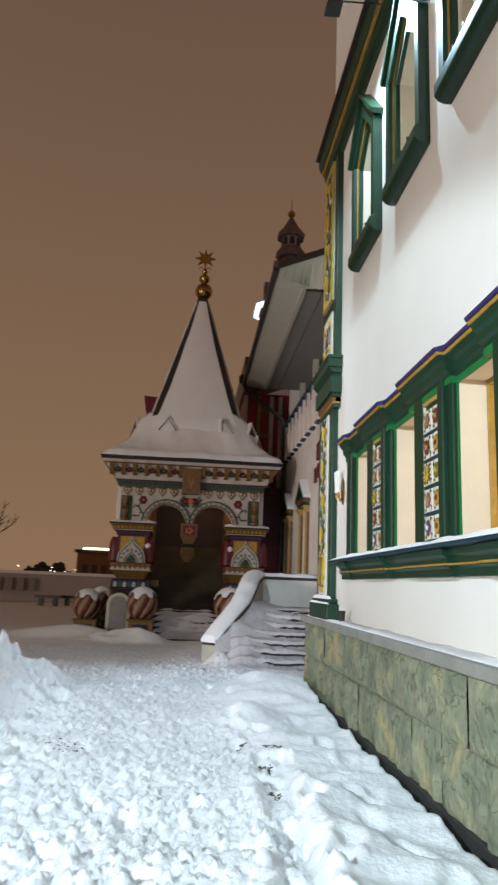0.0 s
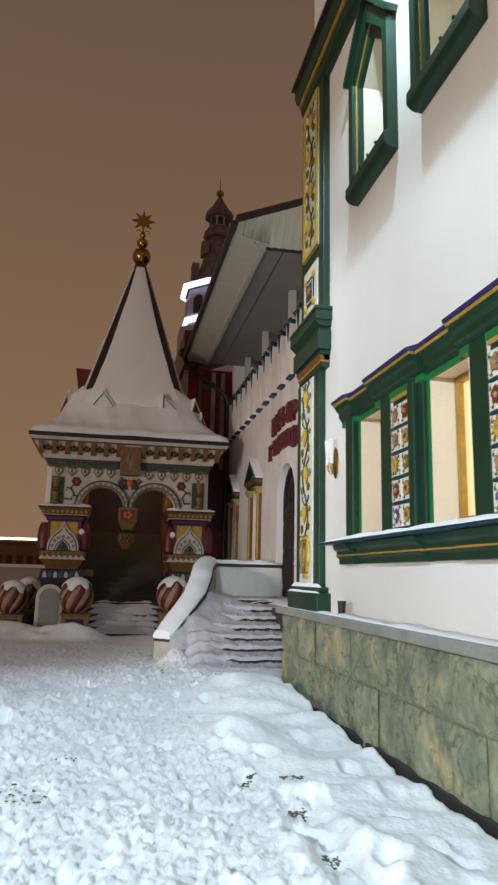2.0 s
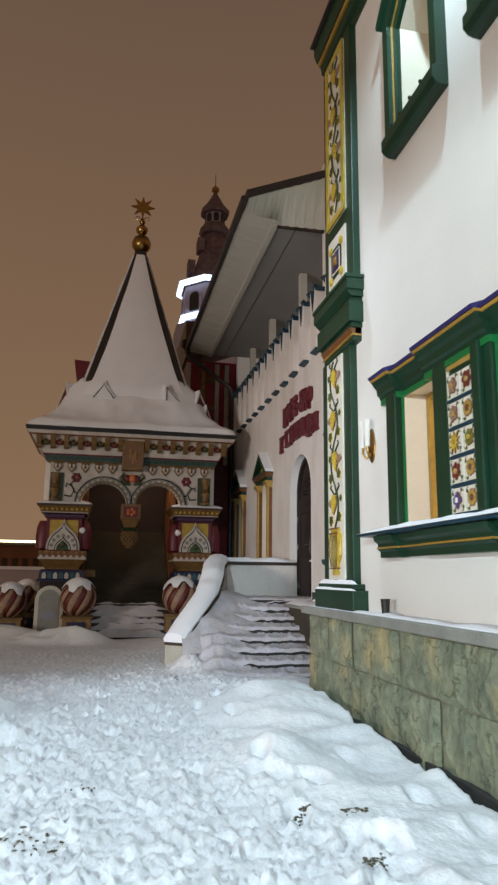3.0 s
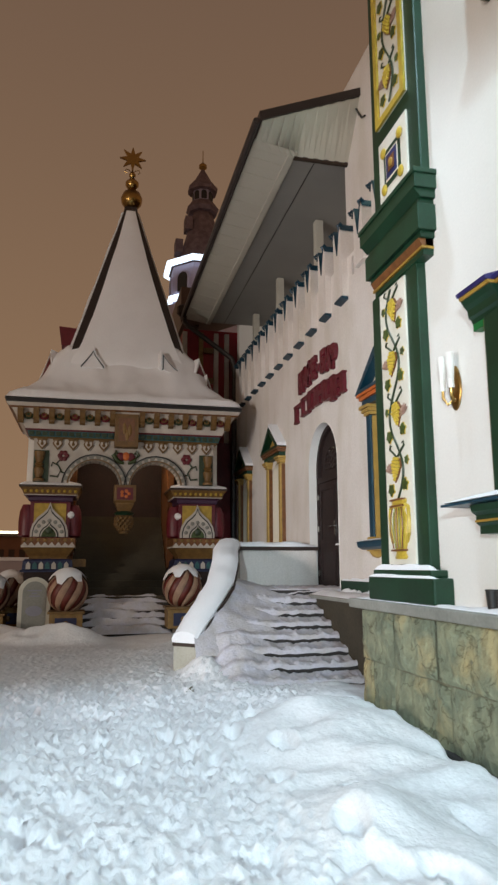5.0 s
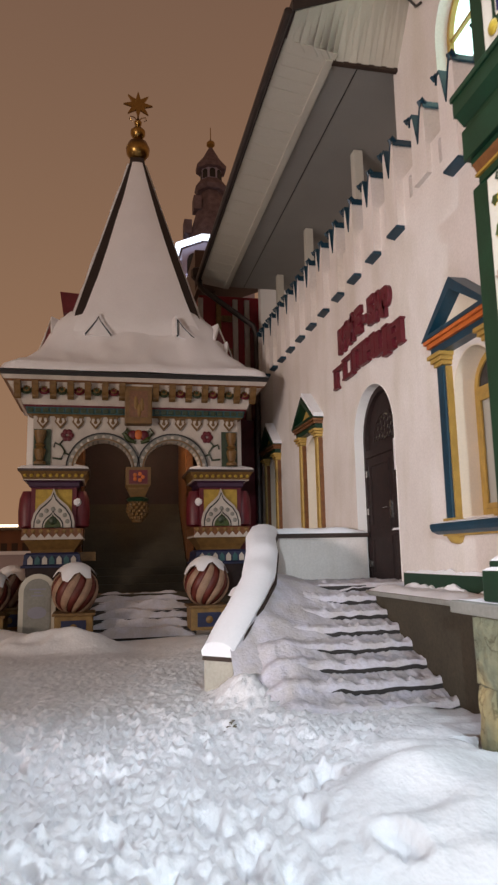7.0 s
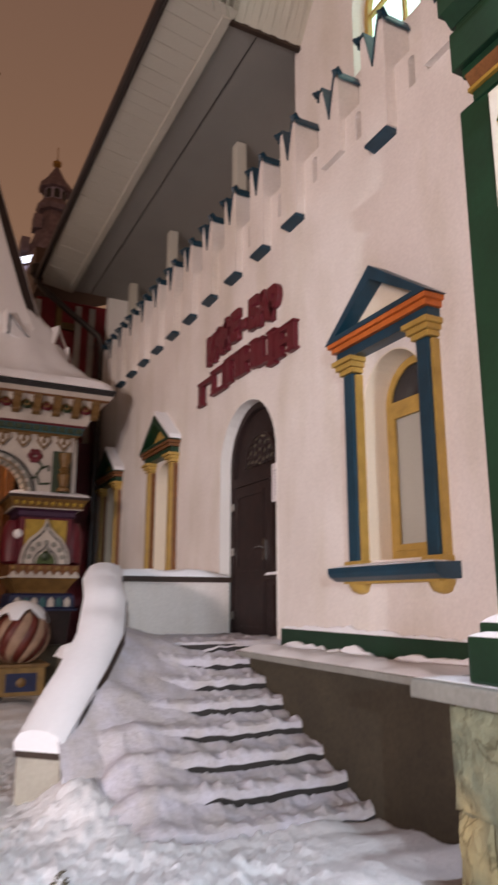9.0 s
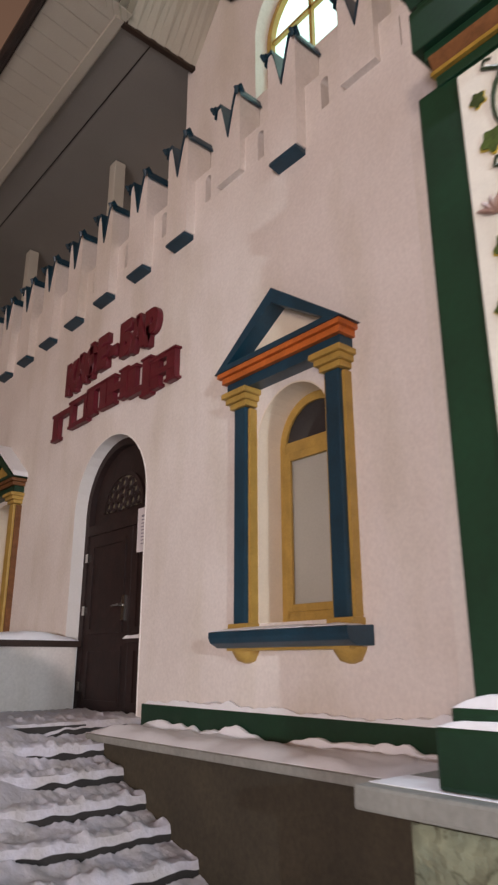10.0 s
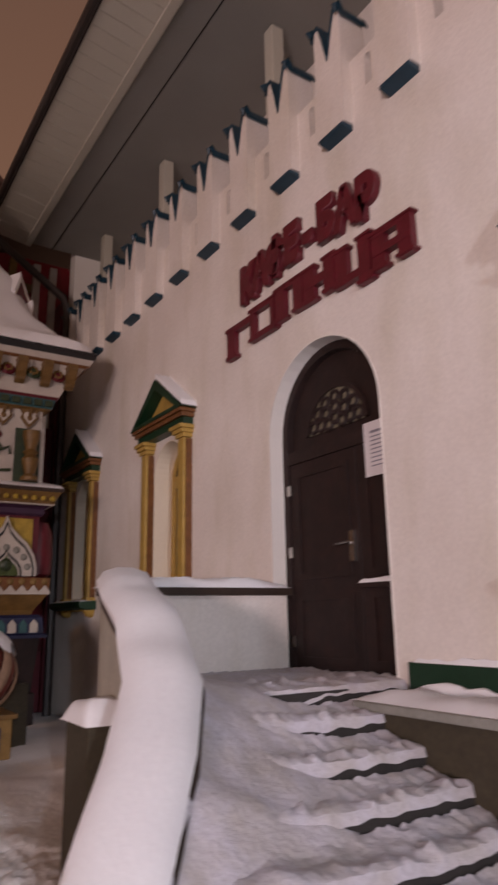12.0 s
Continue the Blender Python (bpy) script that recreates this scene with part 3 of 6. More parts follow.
def upper_window(yc):
    w = new("window")
    w.parent = house
    out, mid, inn = gable(yc, 0.60, 6.06, 7.68, 0.66), gable(yc, 0.48, 6.16, 7.58, 0.50), gable(yc, 0.40, 6.27, 7.50, 0.38)
    bm = B()
    ring_band(bm, "x", mid, out, 2.06, FX + 0.02)
    part("frame", bm, GREEN, w)
    bm = B()
    ring_band(bm, "x", inn, mid, 2.13, FX + 0.02)
    part("inner_frame", bm, GREEN, w)
    bm = B()
    ring_band(bm, "x", [(u * 0.985 + yc * 0.015, v) for u, v in mid], mid, 2.11, 2.14)
    part("gold_bead", bm, GOLD, w)
    bm = B()
    prism(bm, [(2.05, 6.03), (2.01, 6.08), (2.01, 6.20), (2.06, 6.235), (FX, 6.26), (FX, 6.01), (2.10, 6.01)], "y", yc - 0.605, yc + 0.605)
    part("sill", bm, GREEN, w, bevel=0.012)
    bm = B()
    for s in (-0.32, -0.08, 0.16, 0.36):
        box(bm, 2.02, 2.22, yc + s - 0.012, yc + s + 0.012, 6.235, 6.262)
    part("drain_bar", bm, BLACK, w)
    bm = B()
    top = gable(yc, 0.65, 7.65, 7.66, 0.74)[1:4]
    hi = [(u + (0.03 if u > yc else -0.03 if u < yc else 0), v + 0.06) for u, v in top]
    ring_band(bm, "x", top, hi, 2.01, FX)
    part("hood", bm, GREEN, w)
    bm = B()
    ring_band(bm, "x", [(u * 0.98 + yc * 0.02, v) for u, v in inn], [(u, v) for u, v in inn], FX + 0.003, FX + 0.49)
    box(bm, FX + 0.003, FX + 0.49, yc - 0.39, yc + 0.39, 6.272, 6.282)
    part("reveal", bm, PALE, w)
    bm = B()
    prism(bm, gable(yc, 0.40, 6.27, 7.50, 0.38), "x", FX + 0.44, FX + 0.45)
    part("pane", bm, CURTAIN, w)
    bm = B()
    box(bm, FX + 0.38, FX + 0.43, yc - 0.03, yc + 0.03, 6.284, 7.83)
    box(bm, FX + 0.38, FX + 0.43, yc - 0.385, yc - 0.33, 6.284, 7.50)
    box(bm, FX + 0.38, FX + 0.43, yc + 0.33, yc + 0.385, 6.284, 7.50)
    part("sash", bm, OCHRE, w)


for yc in ups:
    upper_window(yc)

# top cornice
for prof, mat in (([(FX, 8.72), (2.16, 8.72), (2.14, 8.82), (2.08, 8.86), (2.06, 8.98), (FX, 8.98)], GREEN), ([(FX, 8.983), (2.03, 8.983), (2.02, 9.03), (FX, 9.03)], GOLD),
                  ([(FX, 9.033), (2.0, 9.033), (1.96, 9.15), (1.96, 9.26), (FX, 9.26)], GREEN), ([(FX, 9.263), (1.90, 9.263), (1.90, 9.30), (FX, 9.42)], EAVE)):
    bm = B()
    moulding(bm, prof, -3, 11.26)
    part("top_cornice", bm, mat, house)

# pilaster with a vine of glazed grapes
pil = new("pilaster")
pil.parent = house
pil["label"] = "dark green corner pilaster with a relief of a grape vine"
P0, P1, PX = 10.30, 11.36, 2.085
U0, U1 = 10.12, 11.20
PC, UC = 10.825, 10.67
bm = B()
box(bm, PX, FX + 0.03, P0, P1, 1.38, 4.32)
part("shaft", bm, GREEN, pil, bevel=0.015)
bm = B()
box(bm, PX, FX + 0.03, U0, U1, 4.34, 8.74)
part("shaft", bm, GREEN, pil, bevel=0.015)
bm = B()
box(bm, 1.99, FX + 0.03, P0 - 0.22, P1 + 0.13, 1.10, 1.33)
box(bm, 2.02, FX + 0.03, P0 - 0.13, P1 + 0.07, 1.33, 1.40)
part("base", bm, GREEN, pil, bevel=0.02)
for d, z0, z1 in ((0.015, 4.30, 4.36), (0.05, 4.46, 4.52), (0.09, 4.52, 4.78), (0.06, 4.78, 4.84), (0.13, 4.92, 5.06), (0.145, 5.06, 5.11)):
    boxpart("capital_moulding", (PX - d, FX + 0.03, U0 + 0.02 - d, U1 + 0.02 + d, z0, z1), GREEN, pil, bevel=0.008)
bm = B()
prism(bm, [(PX, 4.36), (PX - 0.05, 4.46), (FX, 4.46), (FX, 4.36)], "y", U0 + 0.006, U1 + 0.034)
prism(bm, [(PX - 0.06, 4.84), (PX - 0.13, 4.92), (FX, 4.92), (FX, 4.84)], "y", U0 - 0.08, U1 + 0.12)
part("capital", bm, GREEN, pil)
bm = B()
prism(bm, [(PX - 0.018, 4.386), (PX - 0.062, 4.458), (FX, 4.458), (FX, 4.386)], "y", U0, U1 + 0.04)
part("gilt_cove", bm, BROWNGL, pil)
boxpart("gilt_line", (PX - 0.035, FX, U0 - 0.01, U1 + 0.05, 4.362, 4.385), GOLD, pil)
boxpart("panel", (PX - 0.02, PX + 0.01, PC - 0.295, PC + 0.295, 1.45, 4.27), TILEWHITE, pil, bevel=0.006)
boxpart("panel", (PX - 0.02, PX + 0.01, UC - 0.33, UC + 0.33, 5.20, 5.96), TILEWHITE, pil, bevel=0.006)
for r, mat, d in ((0.27, GREEN, 0.028), (0.20, PALE, 0.032), (0.175, BLUEP, 0.036), (0.10, BROWNGL, 0.042)):
    bm = B()
    prism(bm, [(UC + r * math.cos(radians(a)), 5.58 + r * 1.1 * math.sin(radians(a))) for a in (45, 135, 225, 315)], "x", PX - d, PX - 0.018)
    part("tile_square", bm, mat, pil)
for a in (45, 135, 225, 315):
    bm = B()
    ball(bm, (PX - 0.03, UC + 0.275 * math.cos(radians(a)), 5.58 + 0.30 * math.sin(radians(a))), 0.062, 8, 5, sx=0.4)
    part("boss", bm, YELLOW, pil, smooth=True)
bm = B()
ball(bm, (PX - 0.045, UC, 5.58), 0.05, 8, 5, sx=0.4)
part("boss", bm, GOLD, pil, smooth=True)
boxpart("panel", (PX - 0.015, PX + 0.01, UC - 0.35, UC + 0.35, 6.16, 8.68), TILEWHITE, pil)
bm = B()
ring_band(bm, "x", [(UC - 0.27, 6.24), (UC + 0.27, 6.24), (UC + 0.27, 8.60), (UC - 0.27, 8.60), (UC - 0.27, 6.24)], [(UC - 0.35, 6.16), (UC + 0.35, 6.16), (UC + 0.35, 8.68), (UC - 0.35, 8.68), (UC - 0.35, 6.16)], PX - 0.04, PX - 0.012)
part("panel_frame", bm, YELLOW, pil)

bm = B()
for r, n in enumerate((3, 4, 5, 4, 3, 2, 1)):
    for i in range(n):
        ball(bm, (-0.014, (i - (n - 1) / 2) * 0.036, 0.10 - 0.034 * r), 0.0195, 6, 4)
GRAPES = mesh_of("grape_relief", bm, YELLOW, smooth=True)
bm = B()
prism(bm, [(-0.07, 0.11), (0.07, 0.11), (0.105, 0.04), (0.07, -0.05), (0.0, -0.14), (-0.07, -0.05), (-0.105, 0.04)], "x", -0.012, 0.0)
GBACK = mesh_of("grape_backing", bm, BROWNGL, bevel=0.003)
bm = B()
outl = []
for i in range(25):
    a = 2 * math.pi * i / 24
    outl.append((0.072 * (0.82 + 0.18 * math.cos(5 * a)) * math.sin(a), 0.072 * (0.82 + 0.18 * math.cos(5 * a)) * math.cos(a)))
prism(bm, outl[:-1], "x", -0.022, 0.0)
GLEAF = mesh_of("vine_leaf", bm, LEAF, bevel=0.003)
bm = B()
prism(bm, [(u * 1.12, v * 1.12) for u, v in outl[:-1]], "x", -0.012, 0.0)
GRIM = mesh_of("leaf_rim", bm, YELLOW)
bm = B()
for i in range(7):
    a = radians(-80 + 27 * i)
    tube(bm, [(-0.01, 0, 0), (-0.018, 0.06 * math.sin(a), 0.06 * math.cos(a)), (-0.012, 0.11 * math.sin(a), 0.11 * math.cos(a))], [0.012, 0.016, 0.006], 5)
FLOWER = mesh_of("carved_flower", bm, DUSTY, smooth=True)


def vine(y, z0, z1, units, amp):
    """A winding stem with a bunch, a carved flower and two leaves in every bend."""
    n = units * 10
    pts = [(PX - 0.032, y - amp * math.sin(math.pi * units * i / n), z0 + (z1 - z0) * i / n) for i in range(n + 1)]
    bm = B()
    tube(bm, pts, 0.011, 6)
    part("vine_stem", bm, VINE, pil, smooth=True)
    step = (z1 - z0) / units
    for i in range(units):
        zc = z0 + step * (i + 0.55)
        side = 1 if i % 2 == 0 else -1
        piece("grape_backing", GBACK, pil, PX - 0.020, y + side * 0.03, zc, 12 * side)
        piece("grape_relief", GRAPES, pil, PX - 0.026, y + side * 0.03, zc, 12 * side)
        piece("carved_flower", FLOWER, pil, PX - 0.018, y + side * 0.185, zc - 0.02, 20 * side, s=0.85)
        for curl in (-1, 1):
            bm = B()
            cy, cz = y + curl * 0.10, zc + 0.19
            tube(bm, [(PX - 0.03, cy - curl * 0.08, cz - 0.07), (PX - 0.03, cy, cz - 0.015), (PX - 0.03, cy + curl * 0.06, cz + 0.02), (PX - 0.03, cy + curl * 0.045, cz + 0.06), (PX - 0.03, cy + curl * 0.01, cz + 0.045)], [0.011, 0.011, 0.01, 0.008, 0.005], 5)
            part("tendril", bm, VINE, pil, smooth=True)
        for dy, dz, rx, sc_ in ((0.15, -0.20, 40, 0.92), (-0.15, -0.17, 150, 0.88), (-side * 0.2, 0.06, 95 * side, 0.62)):
            piece("leaf_rim", GRIM, pil, PX - 0.018, y + dy, zc + dz, rx, s=sc_)
            piece("vine_leaf", GLEAF, pil, PX - 0.019, y + dy, zc + dz, rx, s=sc_)


vine(PC, 2.08, 4.24, 4, 0.13)
vine(UC, 6.28, 8.58, 4, 0.11)
bm = B()
lathe(bm, [(0.13, 0), (0.16, 0.02), (0.12, 0.06), (0.15, 0.12), (0.2, 0.26), (0.19, 0.38), (0.13, 0.46), (0.17, 0.52), (0.19, 0.56), (0.15, 0.58)], (0, 0, 0), 16)
for v in bm.verts:
    v.co = Vector((PX - 0.02 + v.co.x * 0.22, PC + v.co.y * 0.85, 1.50 + v.co.z))
for s in (-1, 1):
    tube(bm, [(PX - 0.03, PC + s * 0.12, 2.02), (PX - 0.03, PC + s * 0.20, 1.99), (PX - 0.03, PC + s * 0.21, 1.86), (PX - 0.03, PC + s * 0.20, 1.74), (PX - 0.03, PC + s * 0.15, 1.66)], 0.02, 5)
part("vase", bm, YELLOW, pil, smooth=True)
for k in range(5):
    bm = B()
    u = -0.12 + 0.06 * k
    tube(bm, [(PX - 0.058, PC + u * 0.75, 1.60), (PX - 0.068, PC + u * 1.15, 1.78), (PX - 0.066, PC + u * 1.1, 1.9), (PX - 0.055, PC + u * 0.8, 1.99)], 0.007, 4)
    part("vase_rib", bm, OLIVE if k % 2 else BROWNGL, pil)
for z in (1.575, 2.0, 2.06):
    boxpart("vase_band", (PX - 0.066, PX - 0.02, PC - 0.14, PC + 0.14, z, z + 0.018), BROWNGL, pil)
tagged(lumpy("snow_on_base", 2.025, 2.09, P0 - 0.12, P1 + 0.06, 1.398, 0.05, SOFTSNOW, nx=6, ny=24, seed=4), "thin snow on the pilaster base", "snow", kind="stuff")

tagged(lumpy("snow_on_base", 1.992, 2.04, P0 - 0.21, P1 + 0.12, 1.327, 0.03, SOFTSNOW, nx=6, ny=24, seed=14), "thin snow on the pilaster base", "snow", kind="stuff")

# stone plinth
plinth = thing("stone_plinth", "plinth of rough greenish stone blocks with grey capping", "wall", kind="structure")
boxpart("core", (1.978, 2.6, -3, 11.58, -0.3, 1.0), MORTAR, plinth)
boxpart("capping", (1.90, 2.70, -3, 11.84, 1.0, 1.095), CAPSTONE, plinth, bevel=0.015)
tagged(lumpy("snow_on_plinth", 1.98, 2.24, -1, 11.82, 1.094, 0.022, SOFTSNOW, nx=6, ny=110, seed=6, amp=0.9), "thin snow left on the plinth capping", "snow", kind="stuff")

# wall sconce
sc = thing("wall_sconce", "brass wall sconce with two white candle tubes", "lamp", at=(2.18, 9.86, 2.93))
bm = B()
ball(bm, (-0.01, 0, 0.02), 0.16, 16, 8, sx=0.15, sy=0.62, sz=1.25)
part("back_plate", bm, BRASS, sc, smooth=True)
for s in (-1, 1):
    bm = B()
    tube(bm, [(-0.02, 0.02 * s, -0.08), (-0.06, 0.05 * s, -0.12), (-0.09, 0.07 * s, -0.06), (-0.09, 0.07 * s, 0.0)], 0.014, 6)
    part("arm", bm, BRASS, sc, smooth=True)
    bm = B()
    lathe(bm, [(0.028, 0), (0.030, 0.02), (0.026, 0.06), (0.042, 0.30), (0.04, 0.31)], (-0.09, 0.07 * s, 0.0), 10)
    part("shade", bm, LAMPGLASS, sc, smooth=True)

cup = thing("paper_cup", "dark paper cup standing on the stone plinth", "cup", at=(2.05, 9.3, 1.10))
bm = B()
lathe(bm, [(0.036, 0), (0.047, 0.15), (0.050, 0.152), (0.050, 0.165), (0.044, 0.165)], (0, 0, 0), 14)
part("body", bm, CUPM, cup, smooth=True)

# frozen earth showing through the trodden snow
clods = random.Random(9)
bm = B()
for cx, cy, r in ((-0.80, 7.86, 0.07), (-1.07, 6.9, 0.15), (0.6, 7.35, 0.04), (0.9, 7.15, 0.06), (0.75, 6.45, 0.05), (0.73, 5.75, 0.05), (0.33, 12.95, 0.05)):
    for k in range(60):
        a, q = clods.uniform(0, 6.28), r * math.sqrt(clods.uniform(0, 1))
        x, y = cx + q * math.cos(a) * 1.5, cy + q * math.sin(a)
        ball(bm, (x, y, ground_height(x, y) + 0.001), clods.uniform(0.004, 0.015), 5, 3, sx=clods.uniform(0.7, 1.9), sz=0.45)
tagged(part("earth_clods", bm, EARTH), "dark frozen earth and grass showing through the snow", "earth", kind="stuff")

fl = thing("floodlight", "small black floodlight on a bracket under the cornice", "lamp", at=(1.42, 7.35, 8.78))
bm = B()
box(bm, -0.10, 0.10, -0.12, 0.12, 0.0, 0.05)
part("housing", bm, BLACK, fl, bevel=0.01)
bm = B()
tube(bm, [(0.0, 0, 0.04), (0.06, 0, 0.14), (0.62, 0, 0.16)], 0.012, 5)
part("bracket", bm, BLACK, fl)

# ---- white cafe building with a crenellated parapet ----
cafe = thing("cafe_building", "white plastered cafe building with swallowtail battlements and stained walls", "building")
RX = 3.25
W_Y = (13.53, 19.6, 22.75)
bm = B()
wall_x(bm, RX, RX + 0.6, 11.3, 27.0, 0.0, 5.9, [(y, 0.44, 1.85, 3.32, 1) for y in W_Y] + [(16.50, 0.80, 1.0, 3.25, 1)])
part("wall", bm, OLDPLASTER, cafe)
bm = B()
box(bm, 2.75, RX, 11.3, 11.86, 0.0, 9.0)
part("wall", bm, OLDPLASTER, cafe)
# parapet with slits between the merlons
MERLON_Y = [13.46 + 0.86 * i - 0.005 * i * i for i in range(-2, 15)]
bm = B()
holes = [((a + b) / 2, 0.045, 6.22, 6.50, 1) for a, b in zip(MERLON_Y, MERLON_Y[1:])]
wall_x(bm, RX, RX + 0.22, 11.3, 24.4, 5.9, 6.62, holes)
part("parapet", bm, OLDPLASTER, cafe)


def merlon(yc, corbel):
    m = new("merlon")
    m.parent = cafe
    h = 0.19
    bm = B()
    zb = 5.93 if corbel else 6.22
    prism(bm, [(yc - h, zb), (yc + h, zb), (yc + h, 7.10), (yc + h * 0.92, 7.18), (yc + h * 0.72, 7.20), (yc + h * 0.5, 7.08), (yc, 6.70), (yc - h * 0.5, 7.08), (yc - h * 0.72, 7.20), (yc - h * 0.92, 7.18), (yc - h, 7.10)], "x", RX - (0.115 if corbel else 0.07), RX + 0.2)
    part("block", bm, OLDPLASTER, m)
    bm = B()
    top = [(yc - h - 0.03, 7.13), (yc - h, 7.215), (yc - h * 0.62, 7.23), (yc - h * 0.4, 7.08), (yc, 6.755), (yc + h * 0.4, 7.08), (yc + h * 0.62, 7.23), (yc + h, 7.215), (yc + h + 0.03, 7.13)]
    low = [(u, v - 0.034) for u, v in top]
    ring_band(bm, "x", low, top, RX - (0.13 if corbel else 0.085), RX + 0.24)
    part("cap", bm, TEAL, m)
    for s in (-1, 1):
        bm = B()
        f = RX - 0.07 if corbel else RX - 0.03
        tube(bm, [(f, yc + s * h, 7.18), (f - 0.06, yc + s * (h + 0.02), 7.22), (f - 0.10, yc + s * (h + 0.01), 7.18), (f - 0.08, yc + s * h, 7.12)], [0.028, 0.032, 0.028, 0.016], 6)
        part("cap_curl", bm, TEAL, m, smooth=True)
    if corbel:
        bm = B()
        prism(bm, [(RX - 0.125, 5.929), (RX + 0.005, 5.929), (RX + 0.005, 5.87), (RX - 0.02, 5.875), (RX - 0.125, 5.90)], "y", yc - h * 0.92, yc + h * 0.92)
        part("corbel", bm, TEAL, m)


for i in range(-1, 14):
    merlon(MERLON_Y[i + 2], i not in (-1, 1))

# upper storey at the near end and the covered terrace
UX = 3.46
bm = B()
wall_x(bm, UX, UX + 0.4, 11.3, 15.5, 5.9, 10.2, [(13.54, 0.66, 7.3, 8.15, 1)])
box(bm, UX + 0.4, 7.5, 15.2, 15.5, 5.9, 9.4)
part("upper_wall", bm, OLDPLASTER, cafe)
boxpart("terrace_floor", (RX + 0.2, 7.5, 15.5, 27, 5.6, 5.9), CONCRETE, cafe)
boxpart("terrace_back_wall", (4.4, 4.7, 15.5, 27, 5.9, 9.4), OLDPLASTER, cafe)
boxpart("terrace_end_wall", (RX + 0.1, 7.5, 24.2, 24.5, 5.9, 9.4), PLASTER, cafe)
aw = new("arched_window")
aw.parent = cafe
aw["label"] = "tall arched window lit pale green from inside"
bm = B()
prism(bm, arch_outline(13.54, 0.655, 7.3, 8.15), "x", UX + 0.24, UX + 0.25)
part("pane", bm, LITGLASS, aw)
bm = B()
ring_band(bm, "x", [(13.54 + 0.585, 7.3)] + arc(13.54, 8.15, 0.585, 0, 180, 16) + [(13.54 - 0.585, 7.3)], [(13.54 + 0.655, 7.3)] + arc(13.54, 8.15, 0.655, 0, 180, 16) + [(13.54 - 0.655, 7.3)], UX + 0.17, UX + 0.235)
part("frame", bm, OCHRE, aw)
bm = B()
box(bm, UX + 0.19, UX + 0.235, 13.52, 13.56, 7.3, 8.73)
box(bm, UX + 0.19, UX + 0.235, 12.96, 14.12, 8.13, 8.17)
part("glazing_bar", bm, OCHRE, aw)
for yb in (17.55, 20.6, 23.2):
    boxpart("post", (3.55, 3.72, yb - 0.09, yb + 0.09, 5.9, 8.66), SIDING, cafe, "cream terrace post", bevel=0.01)

# big roof with a boarded soffit
roof = new("roof")
roof.parent = cafe
EZ, EX, EY = 8.80, 1.68, 14.71
bm = B()
prism(bm, [(EX, EZ + 0.02), (EX + 0.02, EZ + 0.16), (7.6, 11.4), (7.6, 11.2)], "y", EY, 27)
part("roof_sheet", bm, BROWNROOF, roof)
bm = B()
box(bm, EX - 0.03, EX, EY - 0.02, 24.3, EZ - 0.03, EZ + 0.16)
prism(bm, [(EX - 0.03, EZ - 0.03), (EX - 0.03, EZ + 0.14), (5.5, EZ + 1.73), (5.5, EZ + 1.6)], "y", EY - 0.04, EY - 0.005)
part("fascia", bm, EAVE, roof)
bm = B()
tube(bm, [(EX - 0.08, EY, EZ - 0.02), (EX - 0.08, 24.3, EZ - 0.02)], 0.06, 8)
part("gutter", bm, EAVE, roof, smooth=True)
boxpart("soffit", (2.44, 6.2, 15.41, 24.2, 8.68, 8.72), GREYCEIL, roof)
boxpart("soffit_joint", (2.87, 2.885, 15.42, 24.2, 8.674, 8.679), BLACK, roof)
boxpart("soffit_beam", (2.33, 2.44, 15.34, 24.2, 8.62, 8.76), SIDING, roof)
boxpart("soffit_beam", (2.44, UX, 15.34, 15.41, 8.60, 8.74), RAILWOOD, roof)
# boards of the eave, each with a lapped edge
bm = B()
prism(bm, [(0, 0), (0.78, -0.13), (0.78, -0.115), (0, 0.018)], "y", 0.008, 0.25)
BOARD = mesh_of("soffit_board", bm, SIDING)
for i in range(36):
    piece("soffit_board", BOARD, roof, EX + 0.005, 15.2 + 0.252 * i, EZ - 0.035 + (0.004 if i % 2 else 0))
n = 18
for i in range(n):
    x0, x1 = EX + 0.02 + (3.46 - EX) * i / n, EX + 0.035 + (3.46 - EX) * (i + 1) / n
    zf = lambda x: EZ - 0.03 + (x - EX) * 0.41
    zb = lambda x: max(8.62, EZ - 0.035 - (x - EX) * 0.20)
    d = 0.012 if i % 2 else 0.0
    bm = B()
    v = [bm.verts.new(p) for p in ((x0, EY + 0.0, zf(x0) + d), (x1, EY + 0.0, zf(x1) + d), (x1, 15.36, zb(x1) + d), (x0, 15.36 if x0 > 2.4 else 15.2, zb(x0) + d))]
    bm.faces.new(v)
    w = [bm.verts.new(p.co + Vector((0, 0, 0.02))) for p in v]
    bm.faces.new(w[::-1])
    for a in range(4):
        bm.faces.new((v[a], v[(a + 1) % 4], w[(a + 1) % 4], w[a]))
    part("soffit_board", bm, SIDING, roof)
bm = B()
tube(bm, [(UX - 0.04, 14.9, 9.5), (UX - 0.03, 14.6, 9.05), (UX - 0.03, 14.45, 8.98)], 0.018, 5)
part("cable", bm, BLACK, cafe)

# lower windows with painted pediments


